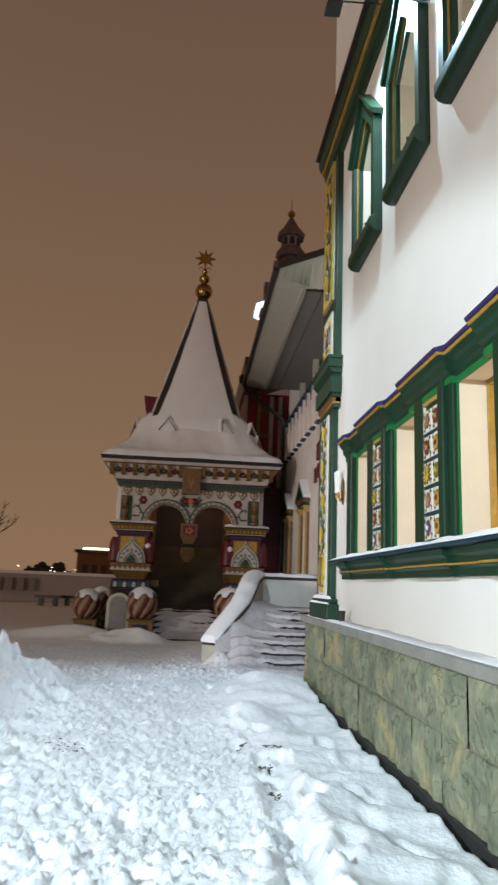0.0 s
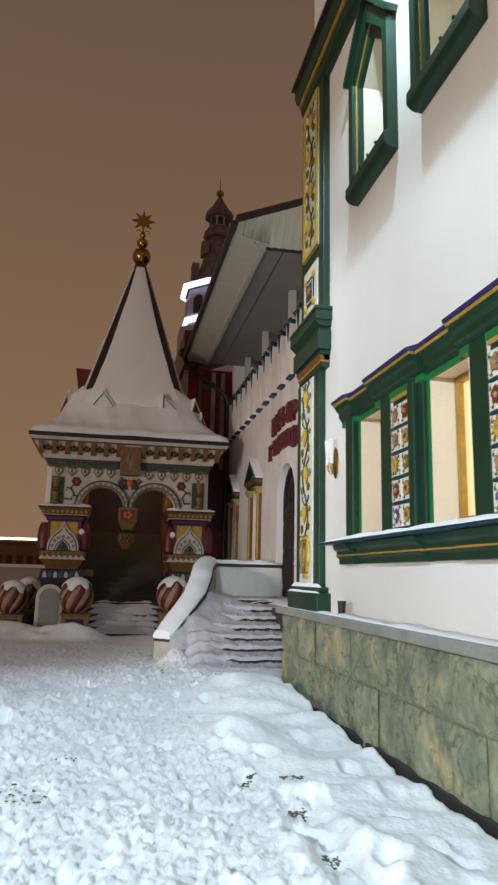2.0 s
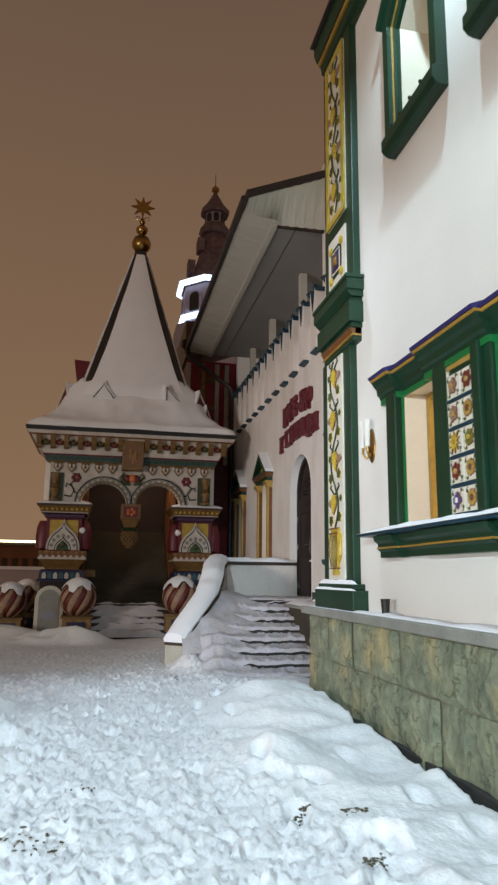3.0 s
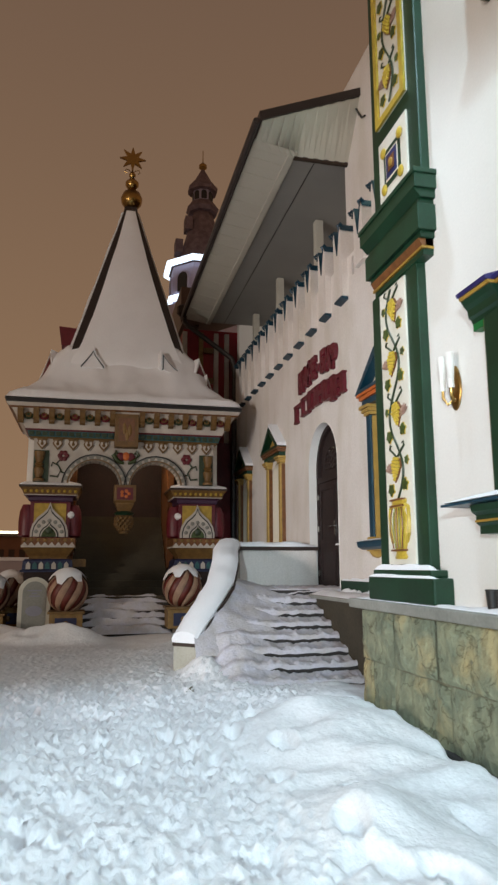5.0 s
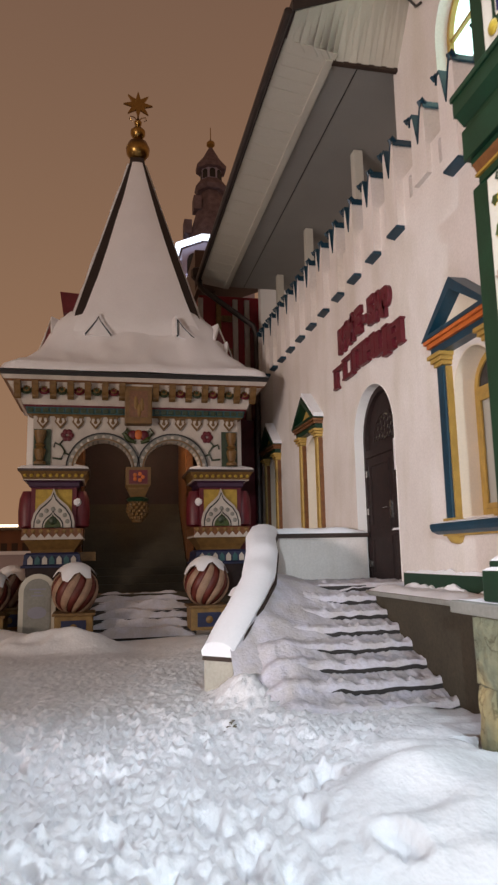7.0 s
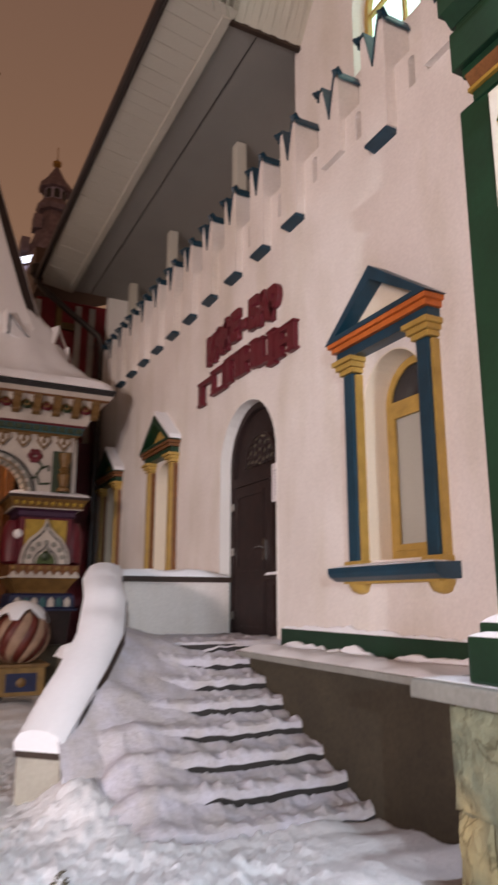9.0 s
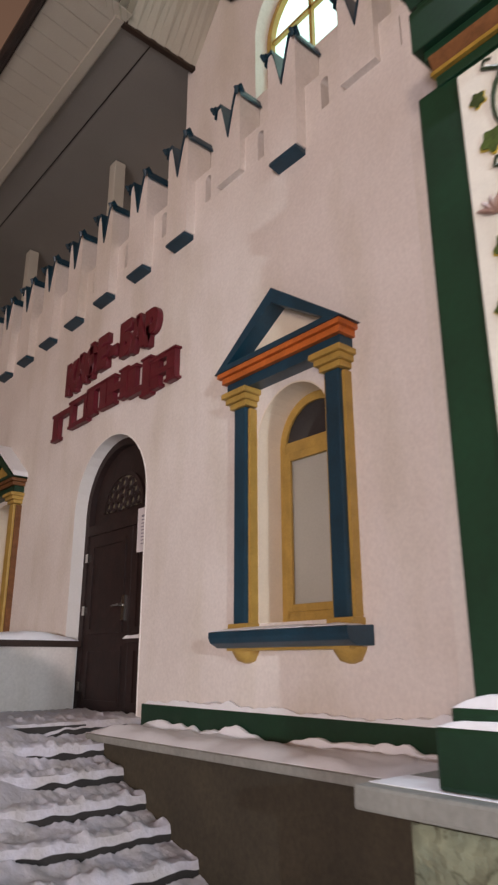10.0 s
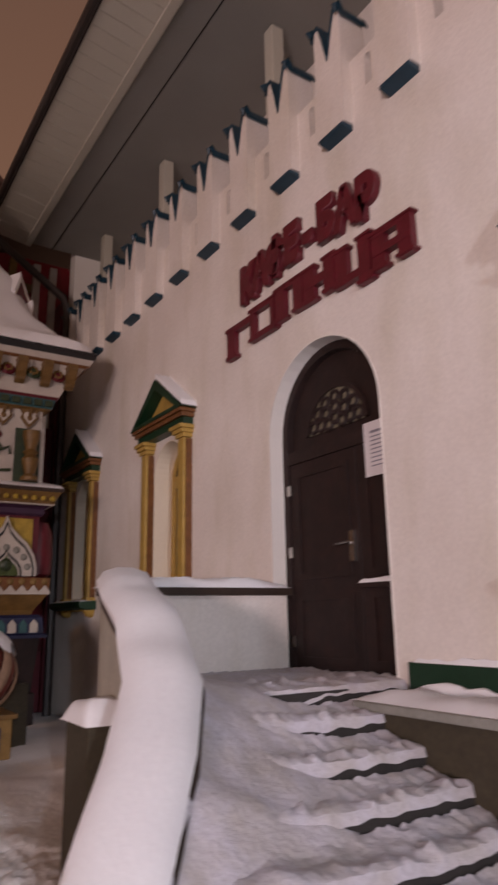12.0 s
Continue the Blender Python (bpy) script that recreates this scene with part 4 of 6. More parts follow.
def cafe_window(yc, snow):
    w = new("window")
    trim = GREEN if snow else TEAL
    w.parent = cafe
    w["label"] = "arched window in a dark green and ochre pedimented surround" if snow else "arched window in a teal and ochre pedimented surround"
    for s in (-1, 1):
        bm = B()
        box(bm, RX - 0.11, RX + 0.01, yc + s * 0.54 - 0.075, yc + s * 0.54 + 0.075, 1.84, 3.66)
        part("column", bm, OCHRE if snow else TEAL, w, bevel=0.02)
        bm = B()
        box(bm, RX - 0.075, RX + 0.01, yc + s * 0.54 - 0.105, yc + s * 0.54 + 0.105, 1.84, 3.64)
        part("column_edge", bm, BROWNGL if snow else OCHRE, w)
        bm = B()
        for d, z0, z1 in ((0.13, 3.66, 3.71), (0.16, 3.71, 3.76), (0.19, 3.76, 3.81)):
            box(bm, RX - d, RX + 0.01, yc + s * 0.54 - d * 0.85, yc + s * 0.54 + d * 0.85, z0, z1)
        part("capital", bm, OCHRE, w, bevel=0.01)
        bm = B()
        box(bm, RX - 0.13, RX + 0.01, yc + s * 0.54 - 0.12, yc + s * 0.54 + 0.12, 1.80, 1.85)
        part("column_base", bm, OCHRE, w, bevel=0.01)
        bm = B()
        lathe(bm, [(0.02, -0.11), (0.08, -0.09), (0.12, -0.03), (0.13, 0.0)], (0, 0, 0), 12)
        for v in bm.verts:
            v.co = Vector((RX - 0.02 + v.co.x, yc + s * 0.54 + v.co.y, 1.66 + v.co.z))
        part("console", bm, OCHRE, w, smooth=True)
    boxpart("entablature", (RX - 0.14, RX + 0.01, yc - 0.67, yc + 0.67, 3.81, 3.90), trim, w)
    boxpart("entablature_band", (RX - 0.18, RX + 0.01, yc - 0.70, yc + 0.70, 3.903, 3.955), BROWNGL if snow else ORANGE, w)
    boxpart("entablature_band", (RX - 0.21, RX + 0.01, yc - 0.73, yc + 0.73, 3.958, 4.00), BROWNGL if snow else ORANGE, w)
    bm = B()
    inner = [(yc - 0.58, 4.05), (yc, 4.42), (yc + 0.58, 4.05), (yc - 0.58, 4.05)]
    outer = [(yc - 0.76, 4.002), (yc, 4.56), (yc + 0.76, 4.002), (yc - 0.76, 4.002)]
    ring_band(bm, "x", inner, outer, RX - 0.22, RX + 0.01)
    part("pediment", bm, trim, w)
    bm = B()
    prism(bm, inner[:3], "x", RX - 0.06, RX - 0.002)
    part("tympanum", bm, OCHRE if snow else PALE, w)
    bm = B()
    prism(bm, [(yc - 0.42, 4.10), (yc, 4.30), (yc + 0.42, 4.10)], "x", RX - 0.09, RX - 0.061)
    part("tympanum_panel", bm, OCHRE if snow else PALE, w)
    bm = B()
    prism(bm, [(RX - 0.25, 1.70), (RX - 0.27, 1.74), (RX - 0.27, 1.785), (RX, 1.80), (RX, 1.665), (RX - 0.18, 1.665)], "y", yc - 0.73, yc + 0.73)
    part("sill", bm, trim, w, bevel=0.008)
    boxpart("sill_underside", (RX - 0.15, RX, yc - 0.64, yc + 0.64, 1.645, 1.664), OCHRE, w)
    bm = B()
    op = [(yc + 0.44, 1.85)] + arc(yc, 3.32, 0.44, 0, 180, 18) + [(yc - 0.44, 1.85)]
    sm = [(yc + (u - yc) * 0.97, v if v < 3.32 else 3.32 + (v - 3.32) * 0.97) for u, v in op]
    ring_band(bm, "x", sm, op, RX + 0.002, RX + 0.5)
    part("reveal", bm, PALE, w)
    fr = [(yc + (u - yc) * 0.80, v if v < 3.32 else 3.32 + (v - 3.32) * 0.80) for u, v in op]
    bm = B()
    ring_band(bm, "x", fr, sm, RX + 0.26, RX + 0.34)
    box(bm, RX + 0.26, RX + 0.34, yc - 0.36, yc + 0.36, 3.26, 3.36)
    box(bm, RX + 0.26, RX + 0.34, yc - 0.36, yc + 0.36, 1.852, 1.94)
    part("frame", bm, OCHRE, w)
    bm = B()
    for s in (-1, 1):
        box(bm, RX + 0.24, RX + 0.27, yc + s * 0.32 - 0.03, yc + s * 0.32 + 0.03, 1.94, 3.26)
    box(bm, RX + 0.24, RX + 0.27, yc - 0.29, yc + 0.29, 3.19, 3.26)
    box(bm, RX + 0.24, RX + 0.27, yc - 0.29, yc + 0.29, 1.94, 2.0)
    part("sash", bm, OCHRE, w, bevel=0.006)
    boxpart("pane", (RX + 0.28, RX + 0.29, yc - 0.35, yc + 0.35, 1.93, 3.27), CURTAIN, w, "pane with a pale drawn blind")
    bm = B()
    prism(bm, arch_outline(yc, 0.352, 3.34, 3.345), "x", RX + 0.28, RX + 0.29)
    part("pane", bm, DARKGLASS, w)
    tagged(lumpy("snow_on_sill", RX - 0.26, RX - 0.005, yc - 0.71, yc + 0.71, 1.79, 0.022, SOFTSNOW, nx=6, ny=24, seed=yc), "thin snow on the window sill", "snow", kind="stuff")
    if snow:
        bm = B()
        ring_band(bm, "x", [(yc - 0.77, 4.02), (yc, 4.575)], [(yc - 0.73, 4.10), (yc, 4.64)], RX - 0.21, RX)
        tagged(part("snow_on_pediment", bm, SOFTSNOW), "snow lying on one slope of the pediment", "snow", kind="stuff")


for i, yw in enumerate(W_Y):
    cafe_window(yw, i > 0)

# door
door = new("door")
door.parent = cafe
door["label"] = "dark brown arched wooden door, closed"
DY, DX = 16.50, RX + 0.15
op = [(DY + 0.80, 1.0)] + arc(DY, 3.25, 0.80, 0, 180, 20) + [(DY - 0.80, 1.0)]
lining = [(DY + (u - DY) * 0.985, v if v <= 3.25 else 3.25 + (v - 3.25) * 0.985) for u, v in op]
bm = B()
ring_band(bm, "x", lining, op, RX - 0.006, DX + 0.1)
part("reveal", bm, PLASTER, door)
sm = [(DY + (u - DY) * 0.88, v if v <= 3.25 else 3.25 + (v - 3.25) * 0.88) for u, v in op]
bm = B()
ring_band(bm, "x", sm, lining, DX, DX + 0.12)
part("frame", bm, WOOD, door)
for y0, y1 in ((DY - 0.27, DY + 0.70), (DY - 0.70, DY - 0.28)):
    leaf = boxpart("leaf", (DX + 0.02, DX + 0.10, y0, y1, 1.0, 2.98), WOOD, door, bevel=0.01)
    for z0, z1 in ((1.12, 1.72), (1.86, 2.88)):
        a, b = y0 + 0.10, y1 - 0.10
        bm = B()
        ring_band(bm, "x", [(a + 0.05, z0 + 0.05), (b - 0.05, z0 + 0.05), (b - 0.05, z1 - 0.05), (a + 0.05, z1 - 0.05), (a + 0.05, z0 + 0.05)], [(a, z0), (b, z0), (b, z1), (a, z1), (a, z0)], DX + 0.002, DX + 0.021)
        part("panel_moulding", bm, WOOD, leaf)
bm = B()
prism(bm, arch_outline(DY, 0.70, 3.08, 3.25), "x", DX + 0.07, DX + 0.09)
part("tympanum", bm, WOOD, door)
FAN = [(DY + 0.40 * math.cos(radians(a)), 3.22 + 0.38 * math.sin(radians(a))) for a in range(0, 181, 10)]
bm = B()
prism(bm, FAN, "x", DX + 0.055, DX + 0.069)
part("fanlight", bm, FANGLASS, door, "old fanlight glass, its pale glints painted into the colour")
bm = B()
ring_band(bm, "x", FAN, [(DY + (u - DY) * 1.12, 3.22 + (v - 3.22) * 1.12) for u, v in FAN], DX + 0.03, DX + 0.075)
part("fanlight_rim", bm, WOOD, door)
bm = B()
box(bm, DX, DX + 0.09, DY - 0.70, DY + 0.70, 2.98, 3.10)
part("transom", bm, WOOD, door)
bm = B()
for k, (rad, n) in enumerate(((0.10, 3), (0.20, 5), (0.30, 7))):
    for i in range(n):
        a = math.pi * (i + 0.5) / n
        c = (DY + rad * 1.1 * math.cos(a), 3.22 + rad * math.sin(a))
        tube(bm, [(DX + 0.045, c[0] + 0.055 * math.cos(q * math.pi / 4), c[1] + 0.055 * math.sin(q * math.pi / 4)) for q in range(9)], 0.021, 5)
part("grille", bm, WOOD, door, "carved fanlight grille of rings")
for z in (1.30, 2.12, 2.72):
    boxpart("hinge", (DX - 0.012, DX + 0.02, DY + 0.66, DY + 0.72, z - 0.05, z + 0.05), CHROME, door)
bm = B()
box(bm, DX - 0.012, DX + 0.02, DY - 0.225, DY - 0.165, 1.98, 2.24)
tube(bm, [(DX, DY - 0.195, 2.14), (DX - 0.06, DY - 0.195, 2.14), (DX - 0.065, DY - 0.04, 2.13)], 0.012, 6)
part("handle", bm, CHROME, door)
boxpart("weather_bar", (DX - 0.05, DX + 0.02, DY - 0.70, DY - 0.285, 1.75, 1.79), WOOD, door)
tagged(lumpy("snow_on_bar", DX - 0.055, DX + 0.0, DY - 0.69, DY - 0.30, 1.789, 0.035, SOFTSNOW, nx=6, ny=14, seed=3), "small ridge of snow on the door bar", "snow", kind="stuff")
bm = B()
box(bm, DX - 0.022, DX - 0.016, DY - 0.75, DY - 0.44, 2.66, 3.13)
notice = tagged(part("notice", bm, PAPER), "white paper notice taped to the door", "notice")
for i in range(9):
    boxpart("print_line", (DX - 0.0245, DX - 0.0225, DY - 0.72 + (0.05 if i % 3 else 0), DY - 0.52, 2.74 + 0.036 * i, 2.75 + 0.036 * i + (0.012 if i == 8 else 0)), INK, notice)

# red letters over the door


def sign_text(body, y0, y1, z0, z1, size):
    """Raised letters that climb along a shallow arc above the door."""
    n = len(body)
    for i, ch in enumerate(body):
        u = (i + 0.5) / n
        yc, zc = y0 + (y1 - y0) * u, z0 + (z1 - z0) * u + 0.10 * math.sin(math.pi * u)
        cu = bpy.data.curves.new("letter", "FONT")
        cu.body, cu.size, cu.extrude, cu.bevel_depth, cu.align_x, cu.align_y, cu.resolution_u = ch, size, 0.03, 0.012, "CENTER", "CENTER", 2
        cu.offset = 0.032
        tmp = bpy.data.objects.new("letter", cu)
        me = bpy.data.meshes.new_from_object(tmp)
        bpy.data.objects.remove(tmp)
        me.materials.append(REDP)
        ob = new("letter", me)
        ob.parent = sign
        ob.matrix_basis = Matrix.Translation((RX - 0.03, yc, zc)) @ Matrix(((0, 0, -1, 0), (-1, 0, 0, 0), (0, 1, 0, 0), (0, 0, 0, 1))) @ Matrix.Diagonal((0.80, 1, 1, 1))


sign = thing("shop_sign", "dark red raised letters on two lines over the door", "sign")
sign_text("КАФЕ-БАР", 17.72, 15.52, 5.04, 5.04, 0.50)
h = 0.19
n = 6
for i in range(n):
    u = (i + 0.5) / n
    yc, zc = 18.0 - 2.85 * u, 4.46 + 0.13 * math.sin(math.pi * u)
    w = 0.225
    shapes = (((-w, w, h - 0.08, h), (-w, -w + 0.155, -h, h)), ((-w, w, h - 0.07, h), (-w, w, -h, -h + 0.07), (-w, -w + 0.08, -h, h), (w - 0.08, w, -h, h)), ((-w, w, h - 0.07, h), (-w, -w + 0.155, -h, h), (w - 0.155, w, -h, h)),
              ((-w, -w + 0.155, -h, h), (w - 0.155, w, -h, h), (-w, w, -0.05, 0.05)), ((-w, -w + 0.155, -h, h), (w - 0.155, w, -h - 0.09, h), (-w, w, -h, -h + 0.08)), ((-w, -w + 0.155, -h, h), (w - 0.155, w, -h, h), (-w, w, h - 0.08, h), (-w, w, -0.06, 0.02)))[i]
    serifs = tuple((a - 0.035, b + 0.035, z, z + 0.05) for a, b, c, d in shapes if d - c > 0.3 for z in (c, d - 0.05))
    form = new("raised_form")
    form.parent = sign
    for k, (a, b, c, d) in enumerate(shapes + serifs):
        e = 0.002 * k
        bm = B()
        box(bm, RX - 0.070 - e, RX - 0.01 + e, yc - b * 1.03 + e, yc - a * 1.03 - e, zc + c + e, zc + d - e)
        part("raised_bar", bm, REDP, form)

# ledge, green skirting and stairs
boxpart("ledge", (2.68, RX + 0.01, 11.86, 15.62, -0.1, 0.93), CONCRETE, cafe, bevel=0.01)
boxpart("ledge_slab", (2.62, RX + 0.008, 11.87, 15.5, 0.93, 0.985), CAPSTONE, cafe, bevel=0.012)
boxpart("skirting", (RX - 0.05, RX + 0.01, 11.86, 15.55, 0.985, 1.20), GREEN, cafe, bevel=0.01)
tagged(lumpy("snow_on_ledge", 2.66, RX - 0.05, 11.9, 15.55, 0.983, 0.045, SOFTSNOW, nx=14, ny=60, seed=8, amp=0.8), "trodden snow lying along the concrete ledge", "snow", kind="stuff")
tagged(lumpy("snow_on_skirting", RX - 0.048, RX - 0.002, 11.9, 15.5, 1.198, 0.035, SOFTSNOW, nx=5, ny=110, seed=21, amp=1.3), "thin broken snow along the top of the skirting", "snow", kind="stuff")
tagged(lumpy("snow_on_skirting", RX - 0.11, RX - 0.052, 11.9, 15.5, 0.99, 0.07, SOFTSNOW, nx=6, ny=110, seed=12, amp=0.8), "snow clinging to the skirting by the door", "snow", kind="stuff")

stairs = thing("stairs", "wide outdoor stone stairs under trodden snow", "stairs", kind="structure")


def stair_edge(y):
    """The inner line of the stair parapet."""
    return 0.56 + max(0.0, min(y, 15.35) - 14.4) * 0.62 + max(0.0, y - 15.35) * 0.33


STEP_Y = [13.25 + 0.336 * i for i in range(8)]
for i, y0 in enumerate(STEP_Y):
    z1 = 0.0 + 0.15 * (i + 1) - 0.155
    boxpart("step", (stair_edge(y0) + (0.65 if i < 4 else 0.2), 2.68, y0, y0 + 0.5, z1 - 0.15 if i else -0.1, z1), STEPDARK, stairs)
boxpart("landing", (1.55, RX + 0.2, 15.62, 17.3, 0.0, 1.045), STEPDARK, stairs)


def stair_snow():
    """Trodden snow on the treads: lumpy along the fronts, a soft ramp beside the parapet, risers bare where feet go."""
    nx = 110
    rows = []
    steps = [(y0, 0.15 * (i + 1) - 0.155) for i, y0 in enumerate(STEP_Y)]
    for i, (y0, z1) in enumerate(steps):
        last = i == len(steps) - 1
        end = STEP_Y[i + 1] if not last else 17.2
        rows.append((i, y0 - 0.012, 0.0, True))
        rows += [(i, y0 - 0.008 + (end - y0) * v, v, False) for v in ([0.03, 0.08, 0.15, 0.23, 0.32, 0.42, 0.52, 0.62, 0.72, 0.82, 0.9, 0.955] if not last else [k / 40 for k in range(1, 41)])]
    bm = B()
    grid, bare = [], []
    for i, y, v, front in rows:
        z1 = steps[i][1]
        last = i == len(steps) - 1
        line, open_ = [], []
        xa, xb = stair_edge(y) + 0.05, (2.675 if not last else 3.32)
        for k in range(nx + 1):
            x = xa + (xb - xa) * k / nx
            w = (x - xa) + 0.25 * noise.noise((x * 2.0, y * 2.0, 4.0))
            soft = max(0.0, min(1.0, (1.05 - w) / 0.55)) * (0.93 if not last else 0.0)
            e = min(1.0, v * 9) ** 0.6
            clump = max(0.0, noise.noise((x * 14.0, y * 8.0, 1.5 + 3.1 * i)) + 0.25) * max(0.0, 1 - abs(v - 0.22) / 0.30)
            h = 0.014 + e * (0.018 + 0.048 * clump + 0.016 * noise.noise((x * 15, y * 15, 2.0)) + 0.014 * noise.noise((x * 30, y * 30, 5.0)))
            h += (0.095 * max(0.0, v - 0.45) if not last else 0.02 * noise.noise((x * 3, y * 3, 7.0)))
            z = z1 + h
            cover = max(0.0, min(1.0, 1.85 - 1.75 * w + 0.6 * noise.noise((x * 1.6, 2.3 * i, 0.5)) + (0.9 if i < 1 else 0.0)))
            if front:
                z = z1 - 0.028 - 0.02 * noise.noise((x * 8, i, 3.0)) - 0.12 * cover
            ramp = (y - STEP_Y[0]) * 0.4464 + 0.02 + 0.03 * math.sin(6.283 * v + 0.8)
            z = z * (1 - soft) + (ramp + h * 0.5) * soft
            if y < 14.5:
                z -= 0.30 * max(0.0, 1 - (x - xa) / 0.45) ** 1.5 * min(1.0, (14.5 - y) / 0.3) * (0.6 + y - 13.2)
                z += 0.02 * noise.noise((x * 6, y * 6, 9.0))
            line.append(bm.verts.new((x, y, z)))
            open_.append(front and cover < 0.85 and soft < 0.35 and i > 0)
        grid.append(line)
        bare.append(open_)
    for r in range(len(grid) - 1):
        for k in range(nx):
            if bare[r + 1][k]:
                continue
            bm.faces.new((grid[r][k], grid[r][k + 1], grid[r + 1][k + 1], grid[r + 1][k]))
    bmesh.ops.reverse_faces(bm, faces=bm.faces[:])
    return part("snow_on_stairs", bm, TRODDENSHADE, smooth=True, fix=False)


tagged(stair_snow(), "trodden lumpy snow lying on the stair treads", "snow", kind="stuff")

# drift that fills the side of the stairs under the parapet
bm = B()
NXD, NYD = 36, 70
rows = []
for i in range(NXD + 1):
    r = []
    for j in range(NYD + 1):
        u, v = i / NXD, j / NYD
        yy = 14.05 + 2.85 * v
        xl = stair_edge(yy) + 0.06
        x = xl - 0.04 + (1.22 - 0.40 * v) * u
        base = max(0.0, min(1.05, (yy - 13.2) * 0.447))
        hgt = 0.17 * (1 - u) ** 1.6 * min(1, v * 5) - 0.12 * u ** 3 + 0.03 - 0.16 * max(0, 1 - v * 5)
        hgt += 0.04 * noise.noise((x * 2.5, yy * 2.5, 3.3)) + 0.02 * noise.noise((x * 7, yy * 7, 1.3))
        r.append(bm.verts.new((x, yy, base + hgt)))
    rows.append(r)
for i in range(NXD):
    for j in range(NYD):
        bm.faces.new((rows[i][j], rows[i + 1][j], rows[i + 1][j + 1], rows[i][j + 1]))
ob = part("snow_drift", bm, TRODDENSHADE, smooth=True, fix=False)
tagged(ob, "smooth snow drift along the stair parapet", "snow", kind="stuff")

# parapet of the stairs
par = thing("stair_parapet", "low plastered stair parapet with brown coping under thick snow", "wall", kind="structure")
RP = [(0.47, 14.40, 0.34), (0.62, 14.55, 0.54), (0.90, 14.90, 0.84), (1.15, 15.30, 1.10), (1.34, 15.90, 1.42), (1.46, 16.5, 1.62), (1.62, 17.0, 1.72)]


def sweep(bm, pts, w, lo, hi, rounded=False, lump=0.0):
    """A wall or cap along a plan line: the top at z + hi, the bottom at lo (a number, or a depth below the top)."""
    pts = [Vector(p) for p in pts]
    rings = []
    for i, p in enumerate(pts):
        d = pts[min(i + 1, len(pts) - 1)] - pts[max(i - 1, 0)]
        nrm = Vector((d.y, -d.x, 0)).normalized()
        z0 = lo if not rounded else p.z
        if rounded:
            k = 1 + lump * noise.noise((p.x * 3, p.y * 3, 2.2))
            sec = [(-w, 0), (-w * 1.05, hi * 0.35 * k), (-w * 0.8, hi * 0.8 * k), (-w * 0.3, hi * k), (w * 0.35, hi * 0.98 * k), (w * 0.85, hi * 0.75 * k), (w * 1.06, hi * 0.3 * k), (w, 0)]
            rings.append([bm.verts.new((p.x + nrm.x * a, p.y + nrm.y * a, z0 + b)) for a, b in sec])
        else:
            rings.append([bm.verts.new((p.x + nrm.x * a, p.y + nrm.y * a, b)) for a, b in ((-w, z0), (-w, p.z + hi), (w, p.z + hi), (w, z0))])
    for a, b in zip(rings, rings[1:]):
        k = len(a)
        for i in range(k):
            bm.faces.new((a[i], a[(i + 1) % k], b[(i + 1) % k], b[i]))
    bm.faces.new(rings[0][::-1])
    bm.faces.new(rings[-1])


def dense(pts, step=0.09):
    out = []
    for a, b in zip(pts, pts[1:]):
        a, b = Vector(a), Vector(b)
        n = max(1, int((b - a).length / step))
        out += [a.lerp(b, i / n) for i in range(n)]
    return out + [Vector(pts[-1])]


bm = B()
sweep(bm, RP, 0.19, -0.1, 0.0)
part("parapet_wall", bm, GREYPLASTER, par)
bm = B()
sweepc = [(x, y, z) for x, y, z in RP]
rings = []
for i, p in enumerate(sweepc):
    p = Vector(p)
    d = Vector(sweepc[min(i + 1, 6)]) - Vector(sweepc[max(i - 1, 0)])
    nrm = Vector((d.y, -d.x, 0)).normalized()
    rings.append([bm.verts.new((p.x + nrm.x * a, p.y + nrm.y * a, p.z + b)) for a, b in ((-0.215, 0.002), (-0.215, 0.05), (0.215, 0.05), (0.215, 0.002))])
for a, b in zip(rings, rings[1:]):
    for i in range(4):
        bm.faces.new((a[i], a[(i + 1) % 4], b[(i + 1) % 4], b[i]))
bm.faces.new(rings[0][::-1])
bm.faces.new(rings[-1])
part("coping", bm, RAILWOOD, par)
bm = B()
sweep(bm, dense([(x - 0.012, y + 0.005, z + 0.05) for x, y, z in RP]), 0.205, 0, 0.15, True, 0.25)
tagged(part("snow_on_parapet", bm, SOFTSNOW, smooth=True), "thick rounded snow along the stair parapet", "snow", kind="stuff")
bm = B()
box(bm, 1.60, RX + 0.1, 17.22, 17.42, 0.9, 1.72)
part("parapet_wall", bm, OLDPLASTER, par)
boxpart("coping", (1.55, RX + 0.13, 17.17, 17.47, 1.722, 1.79), RAILWOOD, par)
tagged(lumpy("snow_on_parapet", 1.52, RX + 0.1, 17.16, 17.48, 1.788, 0.085, SOFTSNOW, nx=40, ny=10, seed=31, amp=0.3), "snow along the landing parapet", "snow", kind="stuff")
boxpart("pier", (0.97, 1.2, 15.95, 16.35, -0.1, 0.93), CONCRETE, par, bevel=0.01)
tagged(lumpy("snow_on_pier", 0.94, 1.25, 15.9, 16.4, 0.925, 0.13, SOFTSNOW, nx=12, ny=12, seed=33, amp=0.2), "snow cap on the parapet pier", "snow", kind="stuff")

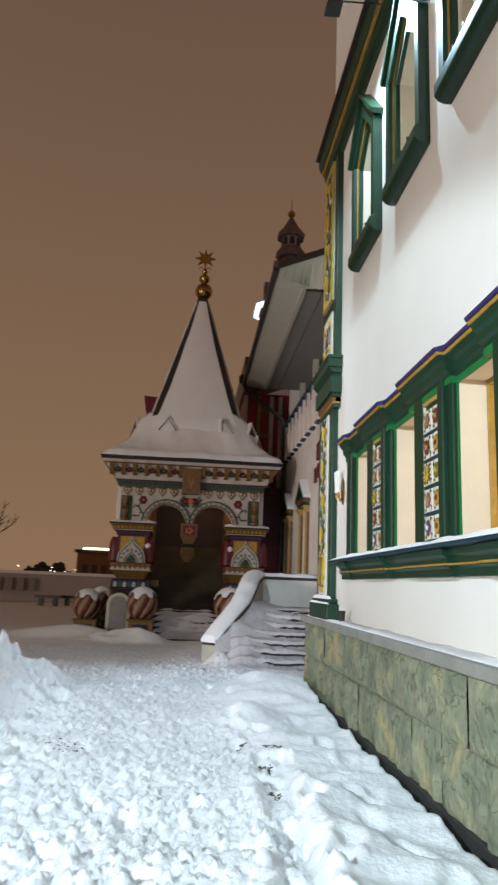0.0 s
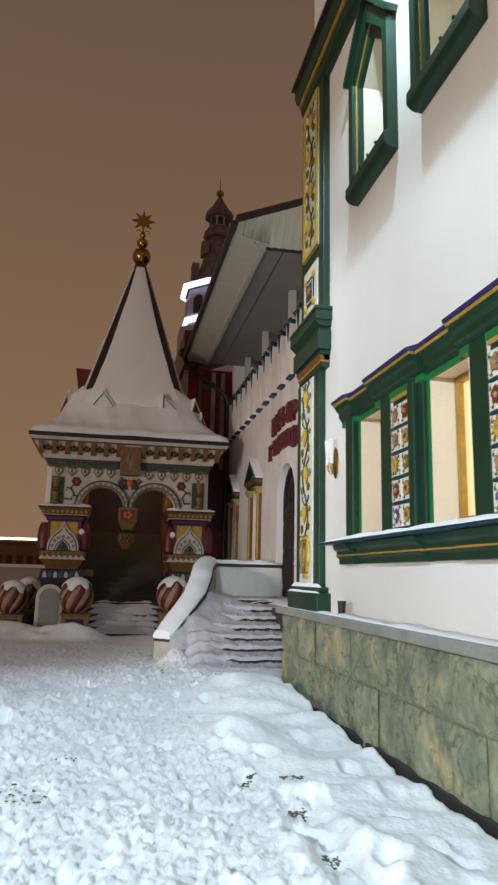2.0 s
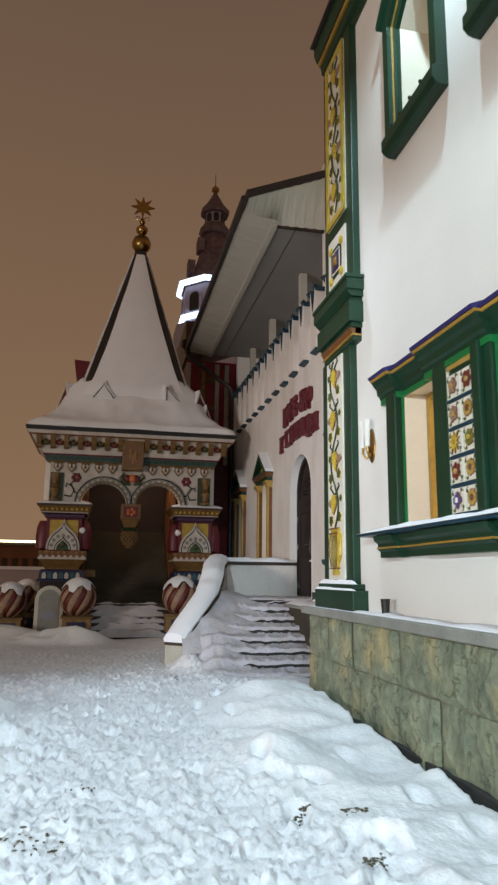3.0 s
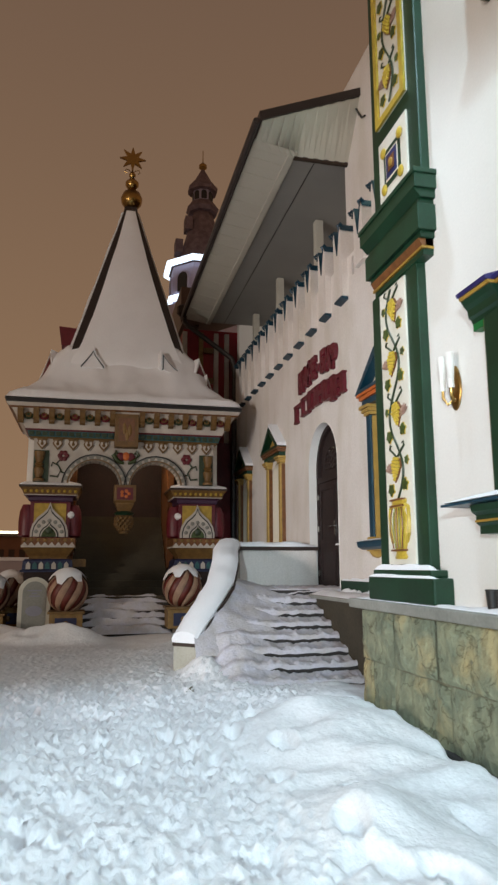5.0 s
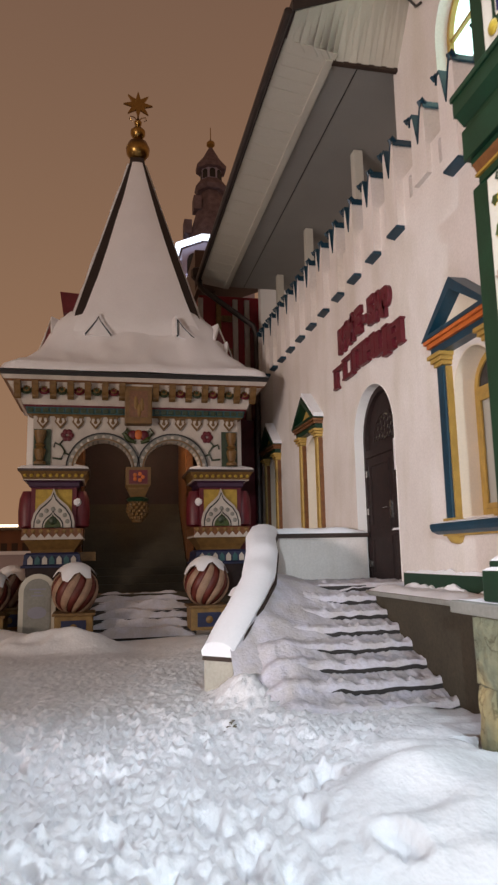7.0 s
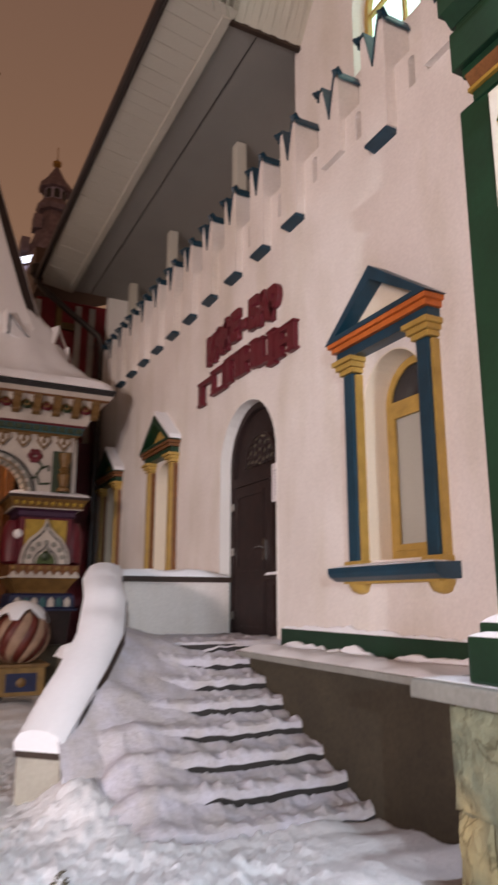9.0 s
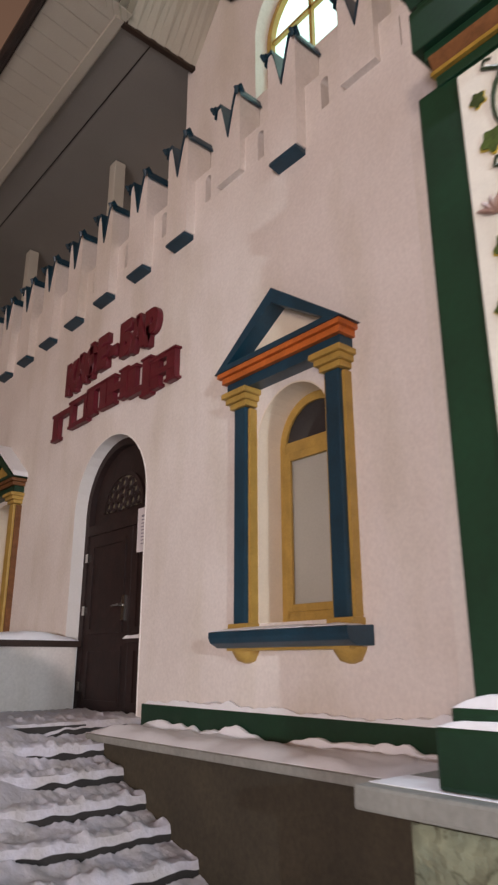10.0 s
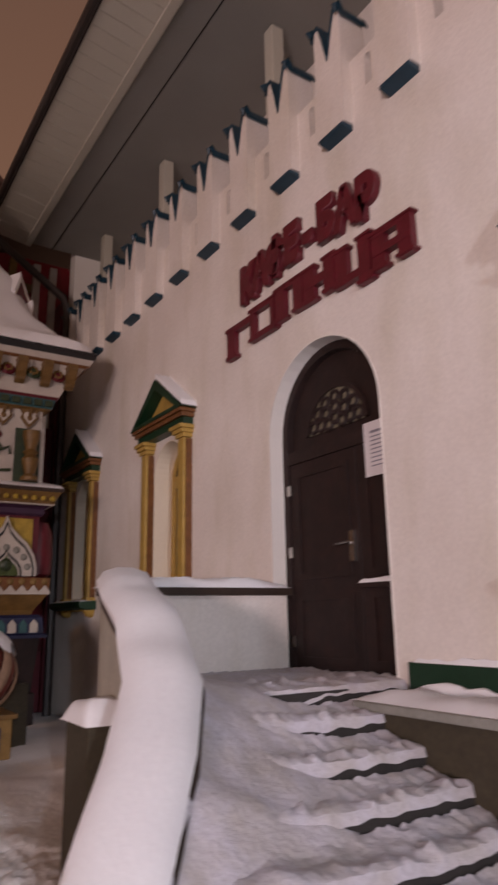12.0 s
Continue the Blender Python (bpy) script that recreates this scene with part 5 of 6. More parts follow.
# ---- carved porch with a tented roof ----
porch = thing("carved_porch", "richly carved and painted porch with a tented roof under snow", "porch")
WORN = material("weathered_white_paint", (0.56, 0.52, 0.46), 0.7, var=0.2, scale=3, color2=(0.42, 0.38, 0.34))
OLDGOLD = material("tarnished_gold_paint", (0.21, 0.115, 0.03), 0.5, var=0.4, scale=9)
OLDOCHRE = material("weathered_ochre", (0.27, 0.16, 0.045), 0.6, var=0.35, scale=8)
OLDYELLOW = material("weathered_yellow", (0.50, 0.34, 0.04), 0.55, var=0.35, scale=8)
OLDTURQ = material("weathered_turquoise", (0.03, 0.12, 0.13), 0.5, var=0.4, scale=10)
OLDBLUE = material("weathered_blue", (0.014, 0.02, 0.075), 0.5, var=0.4, scale=10)
CX, PY = -0.08, 21.25      # middle of the front, and its plane
HB = 2.14
# white arch wall with two round arches
bm = B()
ARC = ((CX - 0.72, 0.60), (CX + 0.72, 0.60))
x = CX - HB
for c, r in ARC:
    box(bm, x, c - r, PY, PY + 0.35, 3.30, 5.15)
    top = arc(c, 3.30, r, 180, 0, 18)
    for p, q in zip(top, top[1:]):
        prism(bm, [p, q, (q[0], 5.15), (p[0], 5.15)], "y", PY, PY + 0.35)
    x = c + r
box(bm, x, CX + HB, PY, PY + 0.35, 3.30, 5.15)
bmesh.ops.remove_doubles(bm, verts=bm.verts, dist=1e-5)
part("arch_wall", bm, WORN, porch)
for c, r in ARC:
    bm = B()
    a = arc(c, 3.30, r, 0, 180, 20)
    ring_band(bm, "y", a, arc(c, 3.30, r + 0.13, 0, 180, 20), PY - 0.05, PY + 0.36)
    part("arch_band", bm, CAPSTONE, porch, "grey carved arch band")
    for rr, mat in ((r + 0.132, BLACK), (r + 0.012, OLDGOLD)):
        bm = B()
        ring_band(bm, "y", arc(c, 3.30, rr, 0, 180, 20), arc(c, 3.30, rr + 0.028, 0, 180, 20), PY - 0.065, PY)
        part("arch_line", bm, mat, porch)
    for k in range(13):
        an = radians(8 + 164 * k / 12)
        bm = B()
        ball(bm, (c + (r + 0.07) * math.cos(an), PY - 0.05, 3.30 + (r + 0.07) * math.sin(an)), 0.036, 8, 4, sy=0.5)
        part("arch_stud", bm, WORN, porch, smooth=True)
# side walls, back and floor
for s in (-1, 1):
    bm = B()
    box(bm, CX + s * HB - 0.15, CX + s * HB + 0.15, PY + 0.35, 24.3, 3.30, 5.15)
    part("side_wall", bm, PLASTER, porch)
boxpart("back_wall", (CX - HB, CX + HB, 24.3, 24.5, 0, 5.2), WOOD, porch)
boxpart("ceiling", (CX - HB, CX + HB, PY + 0.3, 24.3, 4.95, 5.1), WOOD, porch)
boxpart("floor", (CX - HB, CX + HB, PY - 0.1, 24.3, 0, 0.74), CONCRETE, porch)
for s in (-1, 1):
    boxpart("inner_wall", (CX + s * 1.25 - 0.08, CX + s * 1.25 + 0.08, 22.6, 24.3, 0.74, 4.95), BROWNGL, porch)
for i in range(12):
    boxpart("inner_step", (CX - 1.15, CX + 1.15, 21.9 + 0.2 * i, 24.3, 0.74 + 0.17 * i, 0.74 + 0.17 * (i + 1)), CONCRETE, porch)

# cornice: stepped out to the eave
def square_ring(bm, h0, h1, z0, z1):
    """Front and side slope of the cornice between two half widths."""
    v = [bm.verts.new(p) for p in ((CX - h0, PY - (h0 - HB) * 0.4, z0), (CX + h0, PY - (h0 - HB) * 0.4, z0), (CX + h1, PY - (h1 - HB) * 0.4, z1), (CX - h1, PY - (h1 - HB) * 0.4, z1),
                                   (CX - h0, 24.3, z0), (CX + h0, 24.3, z0), (CX + h1, 24.3, z1), (CX - h1, 24.3, z1))]
    for f in ((0, 1, 2, 3), (4, 0, 3, 7), (1, 5, 6, 2), (3, 2, 6, 7), (0, 4, 5, 1)):
        bm.faces.new([v[i] for i in f])


for h0, h1, z0, z1, mat, nm in ((2.16, 2.26, 4.40, 4.44, OLDGOLD, "cornice_line"), (2.26, 2.30, 4.44, 4.58, OLDTURQ, "dentil_band"), (2.30, 2.36, 4.58, 4.62, REDP, "cornice_line"), (2.34, 2.40, 4.62, 4.74, WORN, "cornice_band"),
                                (2.40, 2.66, 4.74, 5.08, WORN, "cornice_cove"), (2.66, 2.74, 5.08, 5.12, BROWNGL, "cornice_line"), (2.72, 2.78, 5.12, 5.21, WORN, "cornice_band"), (2.79, 2.82, 5.212, 5.31, BLACK, "eave_edge")):
    bm = B()
    square_ring(bm, h0, h1, z0, z1)
    part(nm, bm, mat, porch)


def fy(h):
    return PY - (h - HB) * 0.4


# row of gilt corbels with rosettes between them
bm = B()
prism(bm, [(0.0, 0.02), (-0.20, 0.0), (-0.20, -0.07), (-0.12, -0.20), (-0.06, -0.26), (-0.05, -0.30), (0.02, -0.34), (0.06, -0.30)], "x", -0.065, 0.065)
CORB = mesh_of("corbel", bm, OLDGOLD, bevel=0.008)
bm = B()
lathe(bm, [(0.115, 0), (0.10, 0.02), (0.075, 0.012), (0.055, 0.035), (0.02, 0.045), (0.0, 0.045)], (0, 0, 0), 14)
bmesh.ops.rotate(bm, verts=bm.verts, cent=(0, 0, 0), matrix=Matrix.Rotation(radians(90), 3, "X"))
ROS = {m: None for m in ("red", "dark")}
ROS["red"] = mesh_of("rosette", bm.copy(), REDP, smooth=True)
ROS["dark"] = mesh_of("rosette", bm, VINE, smooth=True)
bm = B()
for i in range(8):
    a = 2 * math.pi * i / 8
    ball(bm, (0.055 * math.cos(a), -0.04, 0.055 * math.sin(a)), 0.022, 6, 3)
PETAL = mesh_of("rosette_petal", bm, OLDOCHRE, smooth=True)
bm = B()
ring_band(bm, "y", arc(0, 0, 0.13, 0, 180, 10), arc(0, 0, 0.165, 0, 180, 10), -0.05, 0.02)
HOODM = mesh_of("rosette_hood", bm, BROWNGL)
n = 14
for i in range(n + 1):
    xx = CX - 2.45 + 4.9 * i / n
    if abs(xx - CX) < 0.30:
        continue
    piece("corbel", CORB, porch, xx, fy(2.60) + 0.03, 5.07)
for i in range(n):
    xx = CX - 2.45 + 4.9 * (i + 0.5) / n
    if abs(xx - CX) < 0.30:
        continue
    piece("rosette", ROS["red" if i % 2 else "dark"], porch, xx, fy(2.52) - 0.015, 4.915, -20)
    piece("rosette_petal", PETAL, porch, xx, fy(2.52) - 0.01, 4.915, -20)
    piece("rosette_hood", HOODM, porch, xx, fy(2.52) - 0.03, 4.94, -20)
bm = B()
box(bm, -0.055, 0.055, -0.035, 0.0, -0.045, 0.045)
DENT = mesh_of("dentil", bm, VINE, bevel=0.01)
for i in range(30):
    xx = CX - 2.2 + 4.4 * i / 29
    if abs(xx - CX) > 0.32:
        piece("dentil", DENT, porch, xx, fy(2.28), 4.51)
bm = B()
prism(bm, [(0.02, 0.0), (-0.11, 0.0), (-0.09, -0.07), (-0.05, -0.12), (-0.05, -0.17), (0.02, -0.24)], "x", -0.02, 0.02)
prism(bm, [(-0.13, 0), (0.13, 0), (0.09, -0.06), (0.12, -0.12), (0.06, -0.20), (0.0, -0.27), (-0.06, -0.20), (-0.12, -0.12), (-0.09, -0.06)], "y", -0.05, 0.0)
ball(bm, (0, -0.055, -0.13), 0.045, 8, 4, sy=0.5)
PEND = mesh_of("pendant", bm, OLDGOLD, bevel=0.004)
bm = B()
prism(bm, [(-0.07, -0.05), (0.07, -0.05), (0.085, -0.12), (0.0, -0.22), (-0.085, -0.12)], "y", -0.062, -0.051)
PENDW = mesh_of("pendant_shield", bm, WORN)
for i in range(12):
    xx = CX - 1.95 + 3.9 * i / 11
    if abs(xx - CX) > 0.35:
        piece("pendant", PEND, porch, xx, PY - 0.005, 4.40)
        piece("pendant_shield", PENDW, porch, xx, PY - 0.005, 4.40)
# plaque in the middle
boxpart("plaque", (CX - 0.29, CX + 0.27, PY - 0.30, PY, 4.22, 5.02), OLDGOLD, porch, "gilt plaque with worn relief", bevel=0.02)
boxpart("plaque_panel", (CX - 0.20, CX + 0.18, PY - 0.315, PY - 0.298, 4.36, 4.92), BROWNGL, porch)
for dx, dz in ((-0.07, 4.66), (0.06, 4.62), (0.0, 4.5)):
    bm = B()
    ball(bm, (CX + dx, PY - 0.315, dz), 0.09, 8, 6, sx=0.5, sy=0.25, sz=1.6)
    part("plaque_relief", bm, OLDOCHRE, porch, smooth=True)
# emblem between the arches
for s in (-1, 1):
    bm = B()
    tube(bm, [(CX + s * 0.05, PY - 0.03, 3.86), (CX + s * 0.2, PY - 0.04, 3.92), (CX + s * 0.30, PY - 0.04, 4.06), (CX + s * 0.24, PY - 0.04, 4.15), (CX + s * 0.18, PY - 0.03, 4.08)], [0.03, 0.06, 0.05, 0.04, 0.02], 8)
    part("leaf_scroll", bm, LEAF, porch, smooth=True)
    bm = B()
    ball(bm, (CX + s * 0.12, PY - 0.03, 4.02), 0.10, 10, 6, sy=0.4, sz=1.1)
    part("petal", bm, REDP, porch, smooth=True)
bm = B()
ball(bm, (CX, PY - 0.045, 4.03), 0.09, 10, 6, sy=0.4, sz=1.2)
part("petal", bm, ORANGE, porch, smooth=True)
# painted flowers in the spandrels
for s in (-1, 1):
    x0 = CX + s * 1.52
    bm = B()
    tube(bm, [(x0 + s * 0.22, PY - 0.02, 3.52), (x0 + s * 0.05, PY - 0.025, 3.50), (x0 - s * 0.02, PY - 0.025, 3.66), (x0 + s * 0.08, PY - 0.025, 3.82), (x0 - s * 0.03, PY - 0.025, 3.95)], 0.022, 6)
    tube(bm, [(x0 - s * 0.02, PY - 0.02, 3.62), (x0 - s * 0.14, PY - 0.025, 3.58), (x0 - s * 0.18, PY - 0.025, 3.47), (x0 - s * 0.09, PY - 0.025, 3.44)], 0.018, 6)
    tube(bm, [(x0 + s * 0.06, PY - 0.02, 3.78), (x0 + s * 0.18, PY - 0.025, 3.84), (x0 + s * 0.2, PY - 0.025, 3.74)], 0.018, 6)
    part("flower_stem", bm, VINE, porch, smooth=True)
    bm = B()
    for i in range(6):
        a = 2 * math.pi * i / 6
        ball(bm, (x0 - s * 0.06 + 0.08 * math.cos(a), PY - 0.03, 4.0 + 0.08 * math.sin(a)), 0.06, 7, 4, sy=0.4)
    part("flower", bm, REDP, porch, smooth=True)
    # niche with a turned baluster
    xn = CX + s * 1.95
    boxpart("niche_frame", (xn - 0.17, xn + 0.17, PY - 0.03, PY + 0.01, 3.36, 4.12), VINE, porch)
    bm = B()
    lathe(bm, [(0.12, 0), (0.12, 0.05), (0.07, 0.09), (0.10, 0.2), (0.12, 0.30), (0.07, 0.36), (0.11, 0.40), (0.07, 0.44), (0.10, 0.55), (0.12, 0.62), (0.12, 0.70)], (xn + s * 0.04, PY - 0.06, 3.38), 12)
    part("baluster", bm, OLDGOLD, porch, smooth=True)
# hanging box and pine cone
hang = new("hanging_boss")
hang.parent = porch
bm = B()
lathe(bm, [(0.30, 0.45), (0.36, 0.45), (0.36, 0.08), (0.30, 0.02), (0.30, 0.0), (0.16, -0.22)], (CX, PY + 0.12, 2.88), 4, 0.5)
part("box", bm, OLDGOLD, hang)
boxpart("panel", (CX - 0.19, CX + 0.19, PY - 0.15, PY - 0.13, 2.98, 3.27), REDP, hang)
bm = B()
for i in range(5):
    ball(bm, (CX + 0.09 * math.cos(i * 1.26), PY - 0.155, 3.12 + 0.07 * math.sin(i * 1.26)), 0.045, 7, 4, sy=0.4)
part("relief", bm, ORANGE, hang, smooth=True)
bm = B()
for r in range(7):
    rad = 0.20 * math.sin(math.pi * (0.28 + 0.70 * r / 7))
    for k in range(11):
        a = 2 * math.pi * (k + 0.5 * (r % 2)) / 11
        ball(bm, (CX + rad * math.cos(a), PY + 0.12 + rad * math.sin(a), 2.62 - 0.065 * r), 0.045, 6, 4)
part("pine_cone", bm, OLDGOLD, hang, smooth=True)
bm = B()
lathe(bm, [(0.2, 0), (0.24, 0.05), (0.18, 0.10)], (CX, PY + 0.12, 2.62), 12)
part("collar", bm, GREEN, hang, smooth=True)


# fat carved columns
def square_lathe(bm, prof, cx, cy, z):
    rings = []
    for h, zz in prof:
        rings.append([bm.verts.new((cx + a * h, cy + b * h, z + zz)) for a, b in ((-1, -1), (1, -1), (1, 1), (-1, 1))])
    for p, q in zip(rings, rings[1:]):
        for i in range(4):
            bm.faces.new((p[i], p[(i + 1) % 4], q[(i + 1) % 4], q[i]))
    bm.faces.new(rings[0][::-1])
    bm.faces.new(rings[-1])


def porch_column(cx):
    c = new("column")
    c.parent = porch
    cy = PY + 0.55
    for prof, mat, nm in (([(0.44, 0.0), (0.44, 0.20), (0.50, 0.22), (0.50, 0.60), (0.46, 0.62), (0.52, 1.30)], WOOD, "plinth"),
                          ([(0.60, 1.30), (0.60, 1.34), (0.56, 1.36), (0.54, 1.56), (0.50, 1.60)], OLDBLUE, "band"),
                          ([(0.42, 1.60), (0.44, 1.66), (0.58, 1.86)], OLDGOLD, "bowl"),
                          ([(0.60, 1.862), (0.60, 1.90)], WORN, "fillet"),
                          ([(0.59, 1.902), (0.60, 2.08)], BROWNGL, "zigzag_band"),
                          ([(0.45, 2.08), (0.45, 2.92)], REDP, "shaft"),
                          ([(0.47, 2.92), (0.50, 2.95), (0.50, 3.02), (0.56, 3.06)], WINE, "neck"),
                          ([(0.60, 3.062), (0.61, 3.08)], WORN, "fillet"),
                          ([(0.60, 3.082), (0.64, 3.18), (0.68, 3.24)], OLDGOLD, "capital"),
                          ([(0.70, 3.242), (0.71, 3.29)], RAILWOOD, "abacus")):
        bm = B()
        square_lathe(bm, prof, cx, cy, 0.0)
        part(nm, bm, mat, c)
    f = cy - 0.45
    # yellow panels, pointed arch and boss on the front
    boxpart("panel", (cx - 0.36, cx + 0.36, f - 0.02, f + 0.01, 2.12, 2.88), OLDYELLOW, c)
    og = [(-0.42, 2.10), (-0.42, 2.22), (-0.38, 2.38), (-0.28, 2.54), (-0.14, 2.66), (-0.05, 2.76), (0.0, 2.90), (0.05, 2.76), (0.14, 2.66), (0.28, 2.54), (0.38, 2.38), (0.42, 2.22), (0.42, 2.10)]
    for k, (sc_, mat, d) in enumerate(((1.0, WORN, 0.10), (0.90, BLACK, 0.115), (0.84, WORN, 0.13), (0.50, BLACK, 0.15), (0.44, WORN, 0.16), (0.38, LEAF, 0.17))):
        bm = B()
        prism(bm, [(cx + u * sc_, 2.10 + (v - 2.10) * sc_ * (1 if k < 3 else 0.9)) for u, v in og], "y", f - d, f)
        part("pointed_arch", bm, mat, c)
    for k in range(7):
        a = radians(10 + 160 * k / 6)
        bm = B()
        ball(bm, (cx + 0.29 * math.cos(a), f - 0.135, 2.17 + 0.30 * math.sin(a)), 0.048, 8, 4, sy=0.5)
        part("stud", bm, CAPSTONE, c, smooth=True)
    bm = B()
    ball(bm, (cx, f - 0.175, 2.24), 0.085, 8, 6, sy=0.4)
    part("boss", bm, VINE, c, smooth=True)
    for k in range(8):
        bm = B()
        u = cx - 0.525 + 0.15 * k
        prism(bm, [(u - 0.07, 1.90), (u, 1.98), (u + 0.07, 1.90)], "y", cy - 0.625, cy - 0.595)
        part("tooth", bm, WORN, c)
        bm = B()
        ball(bm, (u, cy - 0.60, 2.03), 0.045, 8, 4, sy=0.5)
        part("stud", bm, OLDOCHRE, c, smooth=True)
    for k in range(7):
        bm = B()
        u = cx - 0.42 + 0.14 * k
        prism(bm, [(u - 0.05, 1.37), (u + 0.05, 1.37), (u + 0.05, 1.48), (u, 1.54), (u - 0.05, 1.48)], "y", cy - 0.585, cy - 0.53)
        part("keel_tile", bm, OLDTURQ if k % 2 else WORN, c)
    for k in range(10):
        bm = B()
        u = cx - 0.56 + 1.12 * k / 9
        ball(bm, (u, cy - 0.645, 3.15), 0.04, 7, 4)
        part("bead", bm, OLDYELLOW, c, smooth=True)
    # round drums at the corners
    for s in (-1, 1):
        bm = B()
        lathe(bm, [(0.14, 2.10), (0.19, 2.14), (0.20, 2.45), (0.18, 2.70), (0.12, 2.86)], (cx + s * 0.52, cy - 0.22, 0), 14)
        part("drum", bm, REDP, c, smooth=True)
    bm = B()
    ball(bm, (cx + 0.46 * (1 if cx < CX else -1), cy - 0.40, 2.62), 0.09, 8, 6)
    part("snow_tuft", bm, SOFTSNOW, c, smooth=True)
    bm = B()
    square_lathe(bm, [(0.70, 0.0), (0.66, 0.05), (0.40, 0.13), (0.1, 0.17)], cx, cy, 3.29)
    part("snow", bm, SOFTSNOW, c, smooth=True)


porch_column(CX - 1.70)
porch_column(CX + 1.76)
boxpart("beam_end", (CX - 1.2, CX - 0.85, PY + 0.3, PY + 0.6, 1.42, 1.60), OLDGOLD, porch)

# snow covered roof: flared skirt, gabled humps and steep tent
YC = 23.35


ROOF_D = (0, 0.05, 0.3, 0.55, 0.78, 0.9, 1.0, 1.3)
ROOF_Z = (5.33, 5.46, 5.68, 5.97, 6.30, 6.56, 6.86, 6.95)


def roof_height(d):
    """Height of the snow by the way in from the eave to the foot of the tent, 0 to 1."""
    return float(np.interp(d, ROOF_D, ROOF_Z))


bm = B()
N = 80
g = []
HX, HY = 2.82, 2.36
for i in range(N + 1):
    row = []
    for j in range(N + 1):
        u, v = -1 + 2 * i / N, -1 + 2 * j / N
        x, y = CX + u * HX, YC + v * HY
        da, db = (1 - abs(u)) * HX / 1.30, (1 - abs(v)) * HY / 0.94
        d = max(0.0, min(1.3, -math.log(math.exp(-9 * da) + math.exp(-9 * db)) / 9 + 0.077 * math.exp(-14 * min(da, db))))
        if min(da, db) <= 0:
            d = 0.0
        z = roof_height(d) + (0.15 * noise.noise((x * 1.3, y * 1.6, 2)) + 0.07 * noise.noise((x * 3.1, y * 3.3, 4))) * min(1, d * 3) * min(1.0, max(0.2, 1.6 - d))
        for bx, by, br, bh in ((-0.87, -1.42, 0.26, 0.16), (1.15, -1.42, 0.36, 0.22), (-1.80, -1.25, 0.30, 0.45), (1.82, -1.2, 0.30, 0.45), (-1.75, 0.5, 0.34, 0.3), (1.85, 0.5, 0.34, 0.3), (0.1, -1.62, 0.5, 0.10)):
            z += bh * math.exp(-((x - CX - bx) / br) ** 2 - ((y - YC - by) / (br * 1.1)) ** 2)
        row.append(bm.verts.new((x, y, z)))
    g.append(row)
for i in range(N):
    for j in range(N):
        bm.faces.new((g[i][j], g[i + 1][j], g[i + 1][j + 1], g[i][j + 1]))
lowv = [bm.verts.new((CX + a * HX, YC + b * HY, 5.30)) for a, b in ((-1, -1), (1, -1), (1, 1), (-1, 1))]
bm.faces.new(lowv[::-1])
part("snow", bm, SOFTSNOW, porch, "thick snow on the flared porch roof", smooth=True)
bm = B()
square_lathe(bm, [(1.46, 6.55), (1.40, 6.95), (0.20, 11.40), (0.17, 11.62), (0.02, 11.70)], CX + 0.02, YC, 0)
part("tent_roof", bm, EAVE, porch)
# snow on each side of the tent, sweeping out into the skirt
PROF = [(1.36, 6.28, 0.97), (1.50, 6.42, 0.95), (1.51, 6.62, 0.91), (1.46, 6.84, 0.86), (1.42, 7.05, 0.83)] + [(1.42 - 1.22 * k / 16, 7.05 + 4.40 * k / 16, 0.825 - 0.20 * k / 16) for k in range(1, 17)]
for a, b in ((0, -1), (1, 0), (-1, 0)):
    bm = B()
    vs = []
    for hw, z, inn in PROF:
        wob = 0.035 * noise.noise((z * 1.7, a * 3.1, b * 2.3))
        off = 0.045 + wob
        w1, w2 = hw * (inn + 0.6 * wob), hw * (inn - 0.5 * wob)
        r = []
        for q in (-1, -0.6, 0, 0.6, 1):
            out = hw + off + 0.06 * (1 - q * q) * min(1, hw)
            side = (w1 if q < 0 else w2) * q
            r.append(bm.verts.new((CX + 0.02 + side, YC + b * out, z) if a == 0 else (CX + 0.02 + a * out, YC + side, z)))
        back = [bm.verts.new((r[k].co.x - a * 0.14, r[k].co.y - b * 0.14, z)) for k in (0, 4)]
        vs.append([back[0]] + r + [back[1]])
    for p, q in zip(vs, vs[1:]):
        for k in range(6):
            bm.faces.new((p[k], p[k + 1], q[k + 1], q[k]))
    part("tent_snow", bm, SOFTSNOW, porch, "smooth snow on the steep tent roof", smooth=True)
